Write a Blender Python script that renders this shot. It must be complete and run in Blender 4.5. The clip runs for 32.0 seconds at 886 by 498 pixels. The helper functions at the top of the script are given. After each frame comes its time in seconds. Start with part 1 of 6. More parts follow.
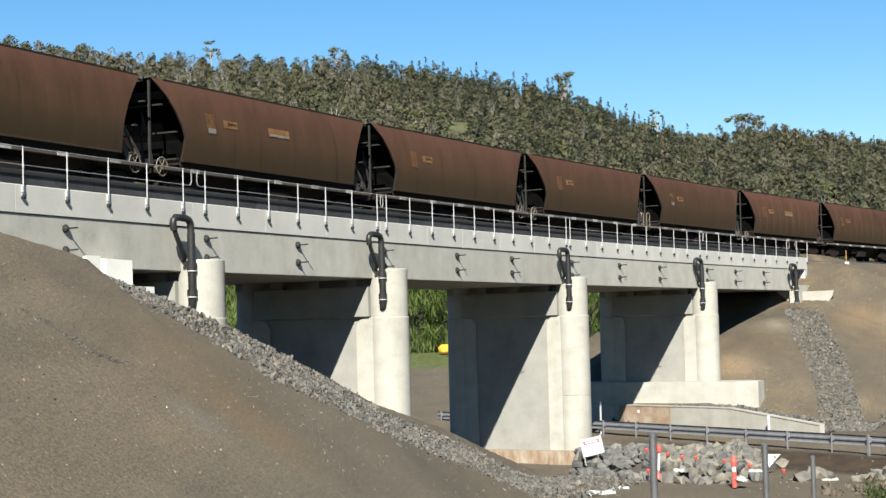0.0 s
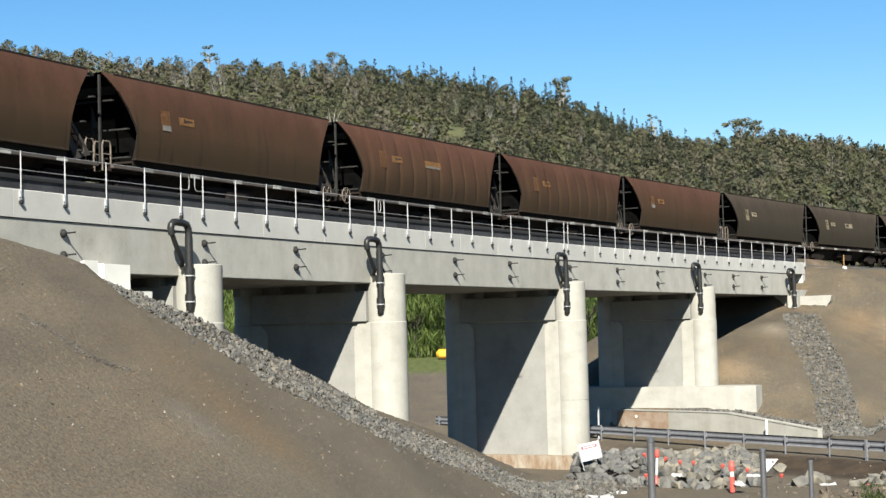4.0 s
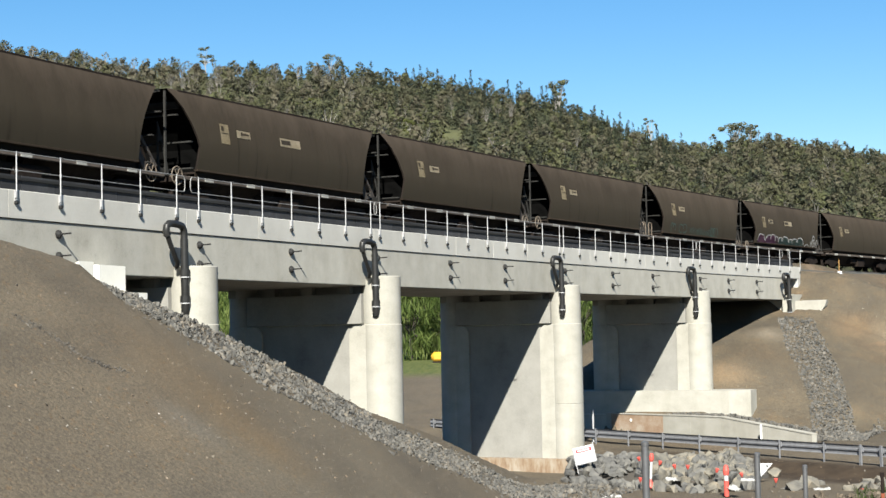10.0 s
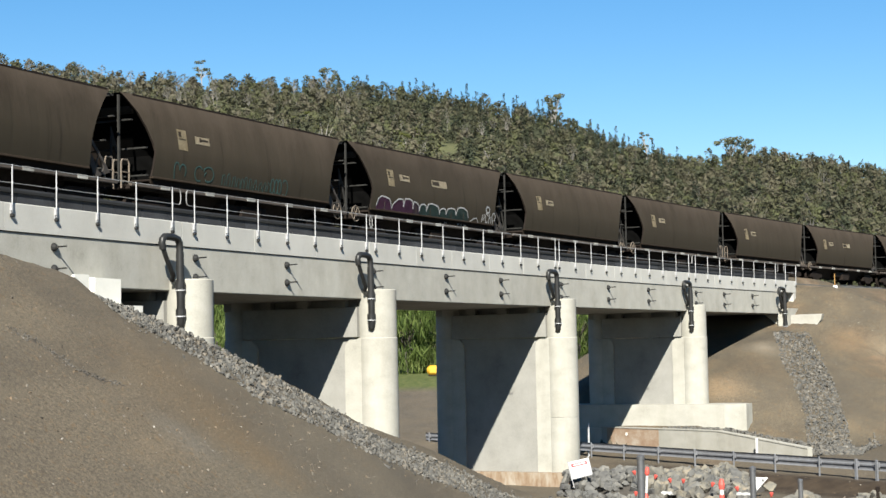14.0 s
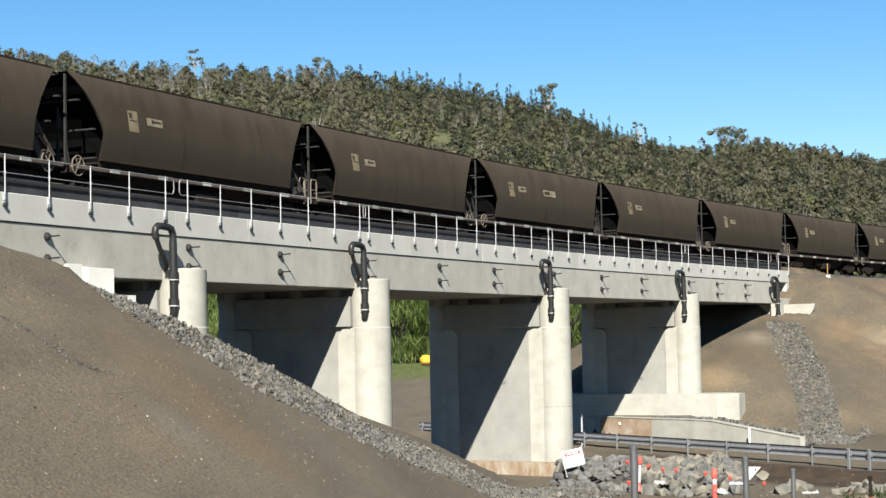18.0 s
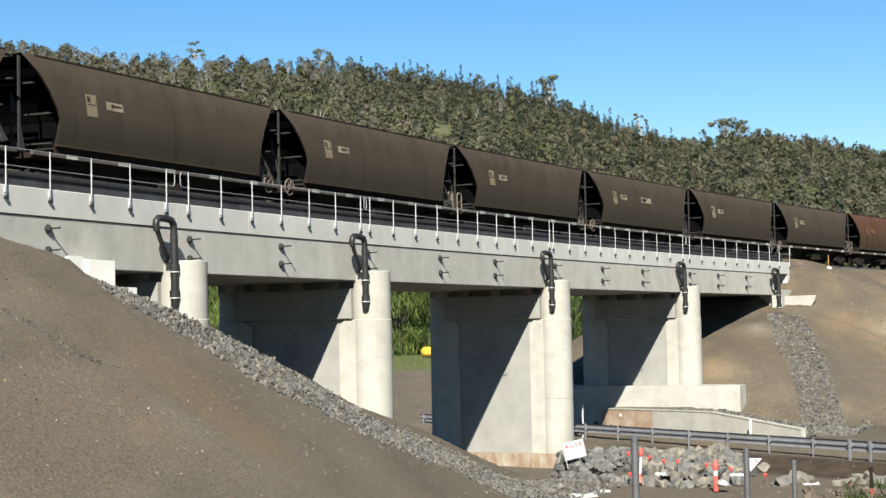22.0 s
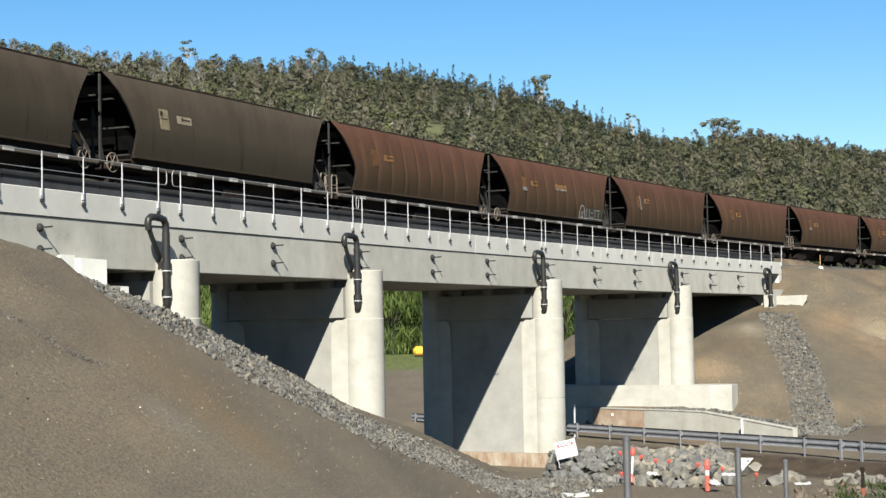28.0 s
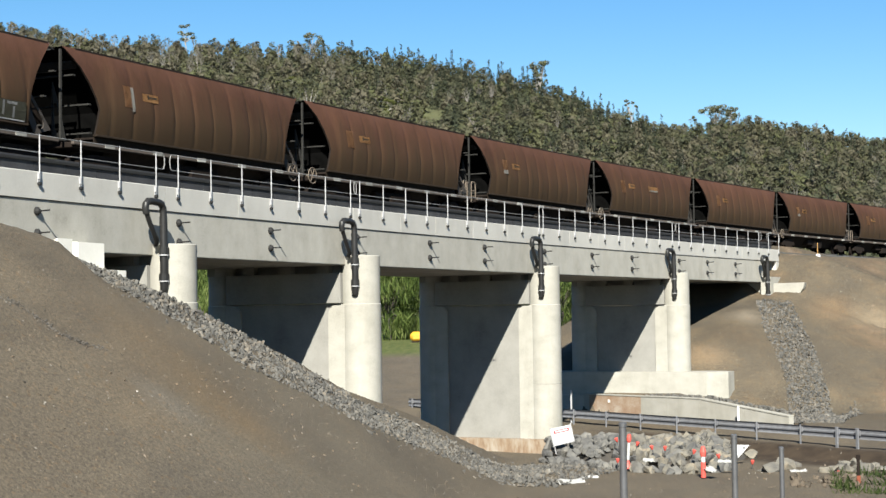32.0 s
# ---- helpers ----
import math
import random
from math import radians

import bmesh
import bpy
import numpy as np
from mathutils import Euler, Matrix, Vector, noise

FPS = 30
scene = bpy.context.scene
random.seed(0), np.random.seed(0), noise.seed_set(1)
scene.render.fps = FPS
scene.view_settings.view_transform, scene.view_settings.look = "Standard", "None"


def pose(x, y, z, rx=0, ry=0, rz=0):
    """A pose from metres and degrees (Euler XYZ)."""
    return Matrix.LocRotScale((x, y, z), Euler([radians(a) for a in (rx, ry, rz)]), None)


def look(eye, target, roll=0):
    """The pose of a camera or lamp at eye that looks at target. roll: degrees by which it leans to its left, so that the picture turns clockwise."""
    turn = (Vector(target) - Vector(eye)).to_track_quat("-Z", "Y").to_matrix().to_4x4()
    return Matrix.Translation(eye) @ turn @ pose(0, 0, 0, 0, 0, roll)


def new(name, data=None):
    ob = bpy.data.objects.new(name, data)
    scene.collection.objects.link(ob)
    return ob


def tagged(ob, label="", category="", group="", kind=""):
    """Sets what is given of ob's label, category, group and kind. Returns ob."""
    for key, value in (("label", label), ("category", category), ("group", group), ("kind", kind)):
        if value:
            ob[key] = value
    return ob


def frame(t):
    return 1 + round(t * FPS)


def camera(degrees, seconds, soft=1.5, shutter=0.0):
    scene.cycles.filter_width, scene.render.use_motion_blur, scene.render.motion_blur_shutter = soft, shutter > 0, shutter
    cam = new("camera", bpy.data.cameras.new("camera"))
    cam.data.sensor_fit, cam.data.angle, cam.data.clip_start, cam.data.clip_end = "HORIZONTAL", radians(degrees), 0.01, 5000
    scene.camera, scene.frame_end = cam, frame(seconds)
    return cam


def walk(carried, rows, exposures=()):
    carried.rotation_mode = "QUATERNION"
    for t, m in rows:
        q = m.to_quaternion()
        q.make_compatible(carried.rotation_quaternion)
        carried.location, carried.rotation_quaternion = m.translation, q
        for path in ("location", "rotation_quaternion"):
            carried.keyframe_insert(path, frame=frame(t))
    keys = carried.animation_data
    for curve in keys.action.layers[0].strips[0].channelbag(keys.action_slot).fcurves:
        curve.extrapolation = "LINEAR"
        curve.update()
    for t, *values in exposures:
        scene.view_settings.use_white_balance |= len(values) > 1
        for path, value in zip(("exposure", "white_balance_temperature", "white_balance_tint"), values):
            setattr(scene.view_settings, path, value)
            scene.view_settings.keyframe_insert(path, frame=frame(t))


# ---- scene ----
EYE = 5.962        # height of the lens above the road
cam = camera(29.28, 32.0, soft=1.5)

# seconds, turn to the right, tilt up, lean (degrees)
PATH = (
    (0.0, -0.0264, 2.8115, 1.4922),
    (0.5, -0.0463, 2.9364, 1.4242),
    (1.0, -0.0558, 2.9881, 1.4216),
    (1.5, -0.0557, 3.2156, 1.3679),
    (2.0, -0.1193, 3.2098, 1.2509),
    (2.5, -0.045, 3.2011, 1.4345),
    (3.0, -0.0224, 3.129, 1.4564),
    (3.5, 0.0268, 2.9304, 1.5543),
    (5.5, 0.1766, 3.1798, 1.1831),
    (6.0, 0.1803, 3.1592, 1.2712),
    (6.5, 0.2083, 3.1595, 1.286),
    (7.0, 0.3144, 3.0845, 1.0648),
    (7.5, 0.3669, 3.061, 1.3864),
    (8.0, 0.3433, 3.1177, 1.3721),
    (8.5, 0.3096, 3.0253, 1.3997),
    (9.0, 0.3286, 2.918, 1.1372),
    (9.5, 0.3385, 2.9651, 1.1872),
    (10.0, 0.2051, 3.0606, 1.2195),
    (10.5, 0.2002, 3.0793, 1.1024),
    (11.0, 0.1181, 3.2104, 0.9616),
    (11.5, 0.1198, 3.4422, 1.0649),
    (12.0, 0.3075, 3.6365, 1.2062),
    (12.5, 0.3656, 3.7239, 1.2062),
    (13.0, 0.4466, 3.624, 1.1055),
    (13.5, 0.4242, 3.5485, 1.014),
    (14.0, 0.3564, 3.5121, 1.1365),
    (14.5, 0.3105, 3.4772, 1.2773),
    (16.5, 0.521, 3.1615, 1.144),
    (17.0, 0.5476, 3.2274, 1.1089),
    (17.5, 0.6076, 3.2284, 1.2041),
    (18.0, 0.5771, 3.1571, 1.1231),
    (18.5, 0.5427, 3.0329, 0.9158),
    (19.0, 0.5455, 2.9138, 0.9054),
    (19.5, 0.6336, 2.8525, 0.9835),
    (20.0, 0.57, 2.8174, 1.0034),
    (20.5, 0.512, 2.8827, 1.031),
    (21.0, 0.485, 2.7947, 0.9516),
    (21.5, 0.5695, 2.7615, 1.0243),
    (22.0, 0.5412, 2.8831, 1.1673),
    (22.5, 0.5031, 2.9445, 1.2789),
    (23.0, 0.5281, 2.9052, 1.2017),
    (23.5, 0.7236, 2.9022, 1.0474),
    (24.0, 0.7454, 2.8527, 1.178),
    (24.5, 0.6688, 2.8032, 1.1857),
    (25.0, 0.6898, 2.7802, 1.2415),
    (25.5, 0.7121, 2.8229, 1.1757),
    (27.5, 0.8288, 2.9551, 1.0994),
    (28.0, 0.8059, 2.8561, 1.1002),
    (28.5, 0.8496, 2.7201, 0.9252),
    (29.0, 0.8361, 2.6537, 0.92),
    (29.5, 0.9223, 2.5402, 0.7343),
    (30.0, 0.9069, 2.4506, 0.8449),
    (30.5, 0.8626, 2.3731, 0.7892),
    (31.0, 0.8851, 2.3249, 0.8087),
    (31.5, 0.9289, 2.3543, 0.7996),
    (32.0, 0.8826, 2.3713, 0.8026),
)


def camera_rows():
    rows = []
    eye = Vector((0.028, 0, EYE))
    for t, turn, tilt, lean in PATH:
        a, b = radians(turn), radians(tilt)
        way = Vector((math.sin(a) * math.cos(b), math.cos(a) * math.cos(b), math.sin(b)))
        rows.append((t, look(eye, eye + way, -lean)))
    return rows


walk(cam, camera_rows())

# ---- light ----
SUN_AZ, SUN_EL = radians(183), radians(36.5)     # azimuth clockwise from +Y
world = bpy.data.worlds.new("world")
scene.world = world
world.use_nodes = True
wn = world.node_tree.nodes
sky = wn.new("ShaderNodeTexSky")
sky.sky_type, sky.sun_disc = "NISHITA", False
sky.sun_elevation, sky.sun_rotation = SUN_EL, SUN_AZ
sky.air_density, sky.dust_density, sky.ozone_density = 1.0, 0.0, 3.5
deep = wn.new("ShaderNodeHueSaturation")
deep.inputs["Saturation"].default_value = 1.31
world.node_tree.links.new(sky.outputs[0], deep.inputs["Color"])
world.node_tree.links.new(deep.outputs[0], wn["Background"].inputs[0])
wn["Background"].inputs[1].default_value = 0.0394
sun = new("sun", bpy.data.lights.new("sun", "SUN"))
sun.data.energy, sun.data.angle, sun.data.color = 5.0, radians(0.53), (1.0, 0.965, 0.86)
sun.matrix_world = look(Vector((math.sin(SUN_AZ) * math.cos(SUN_EL), math.cos(SUN_AZ) * math.cos(SUN_EL), math.sin(SUN_EL))) * 300, (0, 0, 0))
scene.view_settings.exposure = 1.70
COLOUR_SCALE = 0.76        # scales every base colour down against the raised exposure, to deepen the shade

# ---- the line of the track: an arc in plan, straight beyond its ends ----
X0, Y0, HEAD, CURVE = -11.671, 47.038, 1.14801, -0.00171
S_LOW, S_HIGH = -20.0, 140.0
RAIL, DECK, LEDGE, SOFFIT, RAIL_TOP = 10.65, 10.38, 9.59, 8.12, 11.42
CENTRE = 3.5       # track centre behind the handrail's line
JOINTS = (8.64, 21.66, 40.28, 59.05, 74.53)
END = 77.6


def heading(s):
    return HEAD + CURVE * min(max(s, S_LOW), S_HIGH)


def at(s, d=0.0, z=0.0):
    """World place at s along the track, d behind the handrail, z up."""
    c = min(max(s, S_LOW), S_HIGH)
    a = HEAD + CURVE * c
    x = X0 + (math.sin(a) - math.sin(HEAD)) / CURVE
    y = Y0 - (math.cos(a) - math.cos(HEAD)) / CURVE
    e = s - c
    return Vector((x + e * math.cos(a) - d * math.sin(a), y + e * math.sin(a) + d * math.cos(a), z))


def frame_at(s, d=0.0, z=0.0):
    """Pose with x along the track, y away behind it, z up."""
    return Matrix.Translation(at(s, d, z)) @ Matrix.Rotation(heading(s), 4, "Z")


def track_coords(x, y):
    """s and d of world places, as arrays."""
    r = 1 / abs(CURVE)
    cx, cy = X0 + r * math.sin(HEAD), Y0 - r * math.cos(HEAD)
    s = (HEAD - (np.arctan2(y - cy, x - cx) - math.pi / 2)) / abs(CURVE)
    d = np.hypot(x - cx, y - cy) - r
    for edge, sign in ((S_LOW, -1), (S_HIGH, 1)):
        p, a = at(edge), heading(edge)
        e = (x - p.x) * math.cos(a) + (y - p.y) * math.sin(a)
        off = -(x - p.x) * math.sin(a) + (y - p.y) * math.cos(a)
        beyond = (e * sign > 0) & (np.abs(e) < 3000) & ((s > S_HIGH) | (s < S_LOW) | (np.abs(off) < 60))
        s, d = np.where(beyond, edge + e, s), np.where(beyond, off, d)
    return s, d


# ---- materials ----
def dull(c):
    return tuple(COLOUR_SCALE * v for v in c)


def material(name, stops, scale=2.0, rough=0.8, metal=0.0, bump=0.0, bump_scale=30.0, fine=0.35, per_object=0.0, stretch=(1, 1, 1), coords="Object", spec=0.3, streak=0.0):
    """A surface of two grains: large patches that run through the colours of stops, and fine grain over them."""
    m = bpy.data.materials.new(name)
    m.use_nodes = True
    n, link = m.node_tree.nodes, m.node_tree.links.new
    b = n["Principled BSDF"]
    b.inputs["Roughness"].default_value, b.inputs["Metallic"].default_value = rough, metal
    b.inputs["Specular IOR Level"].default_value = spec
    tc, mp = n.new("ShaderNodeTexCoord"), n.new("ShaderNodeMapping")
    mp.inputs["Scale"].default_value = stretch
    if coords == "World":
        g = n.new("ShaderNodeNewGeometry")
        link(g.outputs["Position"], mp.inputs["Vector"])
    else:
        link(tc.outputs[coords], mp.inputs["Vector"])
    info = n.new("ShaderNodeObjectInfo")
    if per_object:
        add = n.new("ShaderNodeVectorMath")
        add.operation = "MULTIPLY_ADD"
        link(info.outputs["Random"], add.inputs[0])
        add.inputs[1].default_value = (37, 61, 23)
        link(mp.outputs[0], add.inputs[2])
        src = add.outputs[0]
    else:
        src = mp.outputs[0]
    big, small = n.new("ShaderNodeTexNoise"), n.new("ShaderNodeTexNoise")
    big.inputs["Scale"].default_value, big.inputs["Detail"].default_value, big.inputs["Roughness"].default_value = scale, 7, 0.62
    small.inputs["Scale"].default_value, small.inputs["Detail"].default_value = bump_scale, 4
    link(src, big.inputs["Vector"])
    link(src, small.inputs["Vector"])
    mix = n.new("ShaderNodeMix")
    mix.inputs[0].default_value = fine
    link(big.outputs["Fac"], mix.inputs[2])
    link(small.outputs["Fac"], mix.inputs[3])
    ramp = n.new("ShaderNodeValToRGB")
    link(mix.outputs[0], ramp.inputs[0])
    e = ramp.color_ramp.elements
    while len(e) < len(stops):
        e.new(0.5)
    for i, (p, c) in enumerate(stops):
        e[i].position, e[i].color = p, (*dull(c), 1)
    out = ramp.outputs[0]
    if streak:
        # rain streaks that run down, and blotches
        sm, st, sr, sx = n.new("ShaderNodeMapping"), n.new("ShaderNodeTexNoise"), n.new("ShaderNodeValToRGB"), n.new("ShaderNodeMix")
        sm.inputs["Scale"].default_value = (1.1, 1.1, 0.22)
        g2 = n.new("ShaderNodeNewGeometry")
        link(g2.outputs["Position"], sm.inputs[0])
        link(sm.outputs[0], st.inputs["Vector"])
        st.inputs["Scale"].default_value, st.inputs["Detail"].default_value, st.inputs["Roughness"].default_value = 1.0, 6, 0.65
        link(st.outputs["Fac"], sr.inputs[0])
        for i, (p, c) in enumerate(((0.30, (0.72, 0.70, 0.65)), (0.56, (1.0, 1.0, 1.0)))):
            sr.color_ramp.elements[i].position, sr.color_ramp.elements[i].color = p, (*c, 1)
        sx.data_type, sx.blend_type = "RGBA", "MULTIPLY"
        sx.inputs[0].default_value = streak
        link(out, sx.inputs[6])
        link(sr.outputs[0], sx.inputs[7])
        out = sx.outputs[2]
    if per_object:
        hsv = n.new("ShaderNodeHueSaturation")
        rng = n.new("ShaderNodeMapRange")
        rng.inputs[3].default_value, rng.inputs[4].default_value = 1 - per_object, 1 + per_object
        link(info.outputs["Random"], rng.inputs[0])
        link(rng.outputs[0], hsv.inputs["Value"])
        link(out, hsv.inputs["Color"])
        out = hsv.outputs[0]
    link(out, b.inputs["Base Color"])
    if bump:
        bp = n.new("ShaderNodeBump")
        bp.inputs["Strength"].default_value, bp.inputs["Distance"].default_value = bump, 0.03
        link(small.outputs["Fac"], bp.inputs["Height"])
        link(bp.outputs[0], b.inputs["Normal"])
    return m


def grey(a, warm=0.0):
    return (a * (1 + 0.35 * warm), a, a * (1 - 1.3 * warm))


CONCRETE = material("concrete", ((0.3, grey(0.26, 0.11)), (0.5, grey(0.34, 0.09)), (0.7, grey(0.39, 0.08))), 0.7, 0.85, bump=0.15, bump_scale=25, per_object=0.06, streak=0.35)
PALE = material("pale_concrete", ((0.3, grey(0.235, 0.10)), (0.42, grey(0.295, 0.09)), (0.55, grey(0.330, 0.085)), (0.72, grey(0.365, 0.07))), 1.1, 0.85, bump=0.12, bump_scale=22, stretch=(0.8, 0.8, 1.3), streak=0.42)
# Greyer than the columns' concrete, with the deck's shade put into the colour.
SHADED_WALLING = material("shaded_wall_concrete", ((0.3, grey(0.165, 0.06)), (0.42, grey(0.205, 0.06)), (0.55, grey(0.235, 0.06)), (0.72, grey(0.265, 0.05))), 0.9, 0.88, bump=0.12, bump_scale=22, streak=0.2)
BEAM = material("beam_concrete", ((0.32, grey(0.255, 0.10)), (0.44, grey(0.315, 0.08)), (0.56, grey(0.345, 0.08)), (0.70, grey(0.385, 0.09))), 1.3, 0.85, bump=0.12, bump_scale=22, per_object=0.05, streak=0.4)
KERB = material("kerb_concrete", ((0.3, grey(0.34, 0.055)), (0.5, grey(0.412, 0.05)), (0.7, grey(0.46, 0.05))), 0.6, 0.8, bump=0.1, per_object=0.04, streak=0.12)
WHITE = material("new_white_concrete", ((0.3, grey(0.60, 0.07)), (0.6, grey(0.72, 0.06))), 1.2, 0.85, bump=0.1)
STAIN = material("stained_concrete", ((0.3, (0.20, 0.11, 0.06)), (0.5, (0.28, 0.20, 0.14)), (0.62, (0.36, 0.31, 0.25))), 0.9, 0.9, bump=0.3, bump_scale=20)
GALV = material("galvanised_steel", ((0.35, grey(0.34, -0.02)), (0.65, grey(0.45, -0.02))), 6, 0.6, 0.25, bump=0.05)
DULL_PIPE = material("dull_galvanised_pipe", ((0.35, grey(0.19)), (0.65, grey(0.27))), 6, 0.6, 0.25)
RAILING = material("guard_rail_steel", ((0.35, grey(0.15, -0.06)), (0.65, grey(0.22, -0.06))), 4, 0.55, 0.3, per_object=0.10)
PLASTIC = material("black_plastic", ((0.3, grey(0.010)), (0.7, grey(0.022))), 5, 0.45)
BLACK = material("black_iron", ((0.3, grey(0.008)), (0.7, grey(0.02))), 4, 0.75)
PANEL = material("dark_ballast_panel", ((0.3, grey(0.018, -0.10)), (0.55, grey(0.032, -0.10)), (0.75, grey(0.060, -0.08))), 1.2, 0.8, per_object=0.25)
STEEL = material("rail_steel", ((0.3, (0.16, 0.13, 0.11)), (0.7, (0.28, 0.25, 0.23))), 5, 0.45, 0.7)
BALLAST = material("ballast", ((0.3, grey(0.05, 0.05)), (0.6, grey(0.12, 0.05))), 9, 0.95, bump=0.8, bump_scale=14)
IRON = material("dirty_underframe", ((0.3, (0.009, 0.007, 0.006)), (0.7, (0.024, 0.018, 0.015))), 3, 0.9, per_object=0.2, spec=0.08)
# ---- mesh helpers ----
def mesh_of(name, bm, mat, smooth=False):
    me = bpy.data.meshes.new(name)
    bm.to_mesh(me)
    bm.free()
    for m in (mat if isinstance(mat, (list, tuple)) else (mat,)):
        me.materials.append(m)
    if smooth:
        me.polygons.foreach_set("use_smooth", [True] * len(me.polygons))
        me.set_sharp_from_angle(angle=radians(38))
    return me


def part(name, bm, mat, parent, label="", m=None, smooth=False):
    """One mesh object under a thing or a part."""
    ob = new(name, bm if isinstance(bm, bpy.types.Mesh) else mesh_of(name, bm, mat, smooth))
    ob.parent = parent
    if m is not None:
        ob.matrix_basis = m
    return tagged(ob, label)


def thing(name, label, category, m=None, group="", kind=""):
    ob = new(name)
    ob.empty_display_size = 0.2
    if m is not None:
        ob.matrix_basis = m
    return tagged(ob, label, category, group, kind)


def box(bm, x0, x1, y0, y1, z0, z1, m=None, bevel=0.0):
    v = [bm.verts.new((x, y, z)) for z in (z0, z1) for y in (y0, y1) for x in (x0, x1)]
    f = [bm.faces.new([v[i] for i in q]) for q in ((0, 2, 3, 1), (4, 5, 7, 6), (0, 1, 5, 4), (2, 6, 7, 3), (0, 4, 6, 2), (1, 3, 7, 5))]
    if bevel:
        g = bmesh.ops.bevel(bm, geom=list({e for q in f for e in q.edges}), offset=bevel, segments=1, affect="EDGES", clamp_overlap=True)
        v = list({w for q in g["faces"] for w in q.verts} | {w for w in v if w.is_valid})
    if m is not None:
        bmesh.ops.transform(bm, matrix=m, verts=v)
    return bm


def boxed(x0, x1, y0, y1, z0, z1, bevel=0.0, m=None):
    return box(bmesh.new(), x0, x1, y0, y1, z0, z1, m, bevel)


def tube(bm, points, r, n=10, close=True, radii=None):
    """A round bar along points."""
    rings, pts = [], [Vector(p) for p in points]
    side = None
    for i, p in enumerate(pts):
        t = (pts[min(i + 1, len(pts) - 1)] - pts[max(i - 1, 0)]).normalized()
        if side is None:
            side = t.orthogonal().normalized()
        side = (side - t * side.dot(t)).normalized()
        up, rr = t.cross(side), radii[i] if radii else r
        rings.append([bm.verts.new(p + rr * (side * math.cos(a) + up * math.sin(a))) for a in (2 * math.pi * k / n for k in range(n))])
    for a, b in zip(rings, rings[1:]):
        for k in range(n):
            bm.faces.new((a[k], a[(k + 1) % n], b[(k + 1) % n], b[k]))
    if close:
        bm.faces.new(rings[0][::-1]), bm.faces.new(rings[-1])
    return bm


def prism(bm, outline, x0, x1, swap=False):
    """An outline of (y, z) drawn out along x, or of (x, y) drawn up z when swap is set."""
    n = len(outline)
    mk = (lambda p, t: (p[0], p[1], t)) if swap else (lambda p, t: (t, p[0], p[1]))
    a, b = [bm.verts.new(mk(p, x0)) for p in outline], [bm.verts.new(mk(p, x1)) for p in outline]
    for i in range(n):
        bm.faces.new((a[i], a[(i + 1) % n], b[(i + 1) % n], b[i]))
    bm.faces.new(a[::-1]), bm.faces.new(b)
    bmesh.ops.recalc_face_normals(bm, faces=bm.faces[:])
    return bm


def sweep(bm, outline, stations):
    """An outline of (d, z) carried along the track through the stations."""
    rings = []
    for s in stations:
        rings.append([bm.verts.new(at(s, d, z)) for d, z in outline])
    n = len(outline)
    for a, b in zip(rings, rings[1:]):
        for k in range(n):
            bm.faces.new((a[k], a[(k + 1) % n], b[(k + 1) % n], b[k]))
    bm.faces.new(rings[0][::-1]), bm.faces.new(rings[-1])
    bmesh.ops.recalc_face_normals(bm, faces=bm.faces[:])
    return bm


def stations(a, b, step=2.0):
    n = max(1, round((b - a) / step))
    return [a + (b - a) * i / n for i in range(n + 1)]


def wheel_mesh(r, w, spokes=0):
    """A disc or spoked wheel on the y axis."""
    bm = bmesh.new()
    n = 20
    prof = ((r * 1.08, -w / 2), (r * 1.08, -w / 2 + 0.03), (r, -w / 2 + 0.04), (r, w / 2), (r * 0.82, w / 2), (r * 0.78, w * 0.1), (r * 0.3, w * 0.05), (r * 0.2, w * 0.6), (0.02, w * 0.6))
    rings = [[bm.verts.new((p * math.cos(a), y, p * math.sin(a))) for a in (2 * math.pi * k / n for k in range(n))] for p, y in prof]
    for a, b in zip(rings, rings[1:]):
        for k in range(n):
            bm.faces.new((a[k], a[(k + 1) % n], b[(k + 1) % n], b[k]))
    bm.faces.new(rings[-1]), bm.faces.new(rings[0][::-1])
    bmesh.ops.recalc_face_normals(bm, faces=bm.faces[:])
    return bm


# ---- ground: one sheet with both embankments, the road cutting and the hill ----
def ease(a, b, x):
    t = np.clip((x - a) / (b - a), 0, 1)
    return t * t * (3 - 2 * t)


def soft_max(a, b, k=0.5):
    h = np.clip(0.5 + 0.5 * (a - b) / k, 0, 1)
    return b * (1 - h) + a * h + k * h * (1 - h)


SKYLINE = ((-0.60, 175), (-0.26, 141.5), (-0.16, 130.5), (-0.06, 128), (0.015, 121), (0.075, 109.5), (0.125, 92.5), (0.155, 87), (0.185, 91.5), (0.26, 82), (0.45, 62), (0.8, 40))


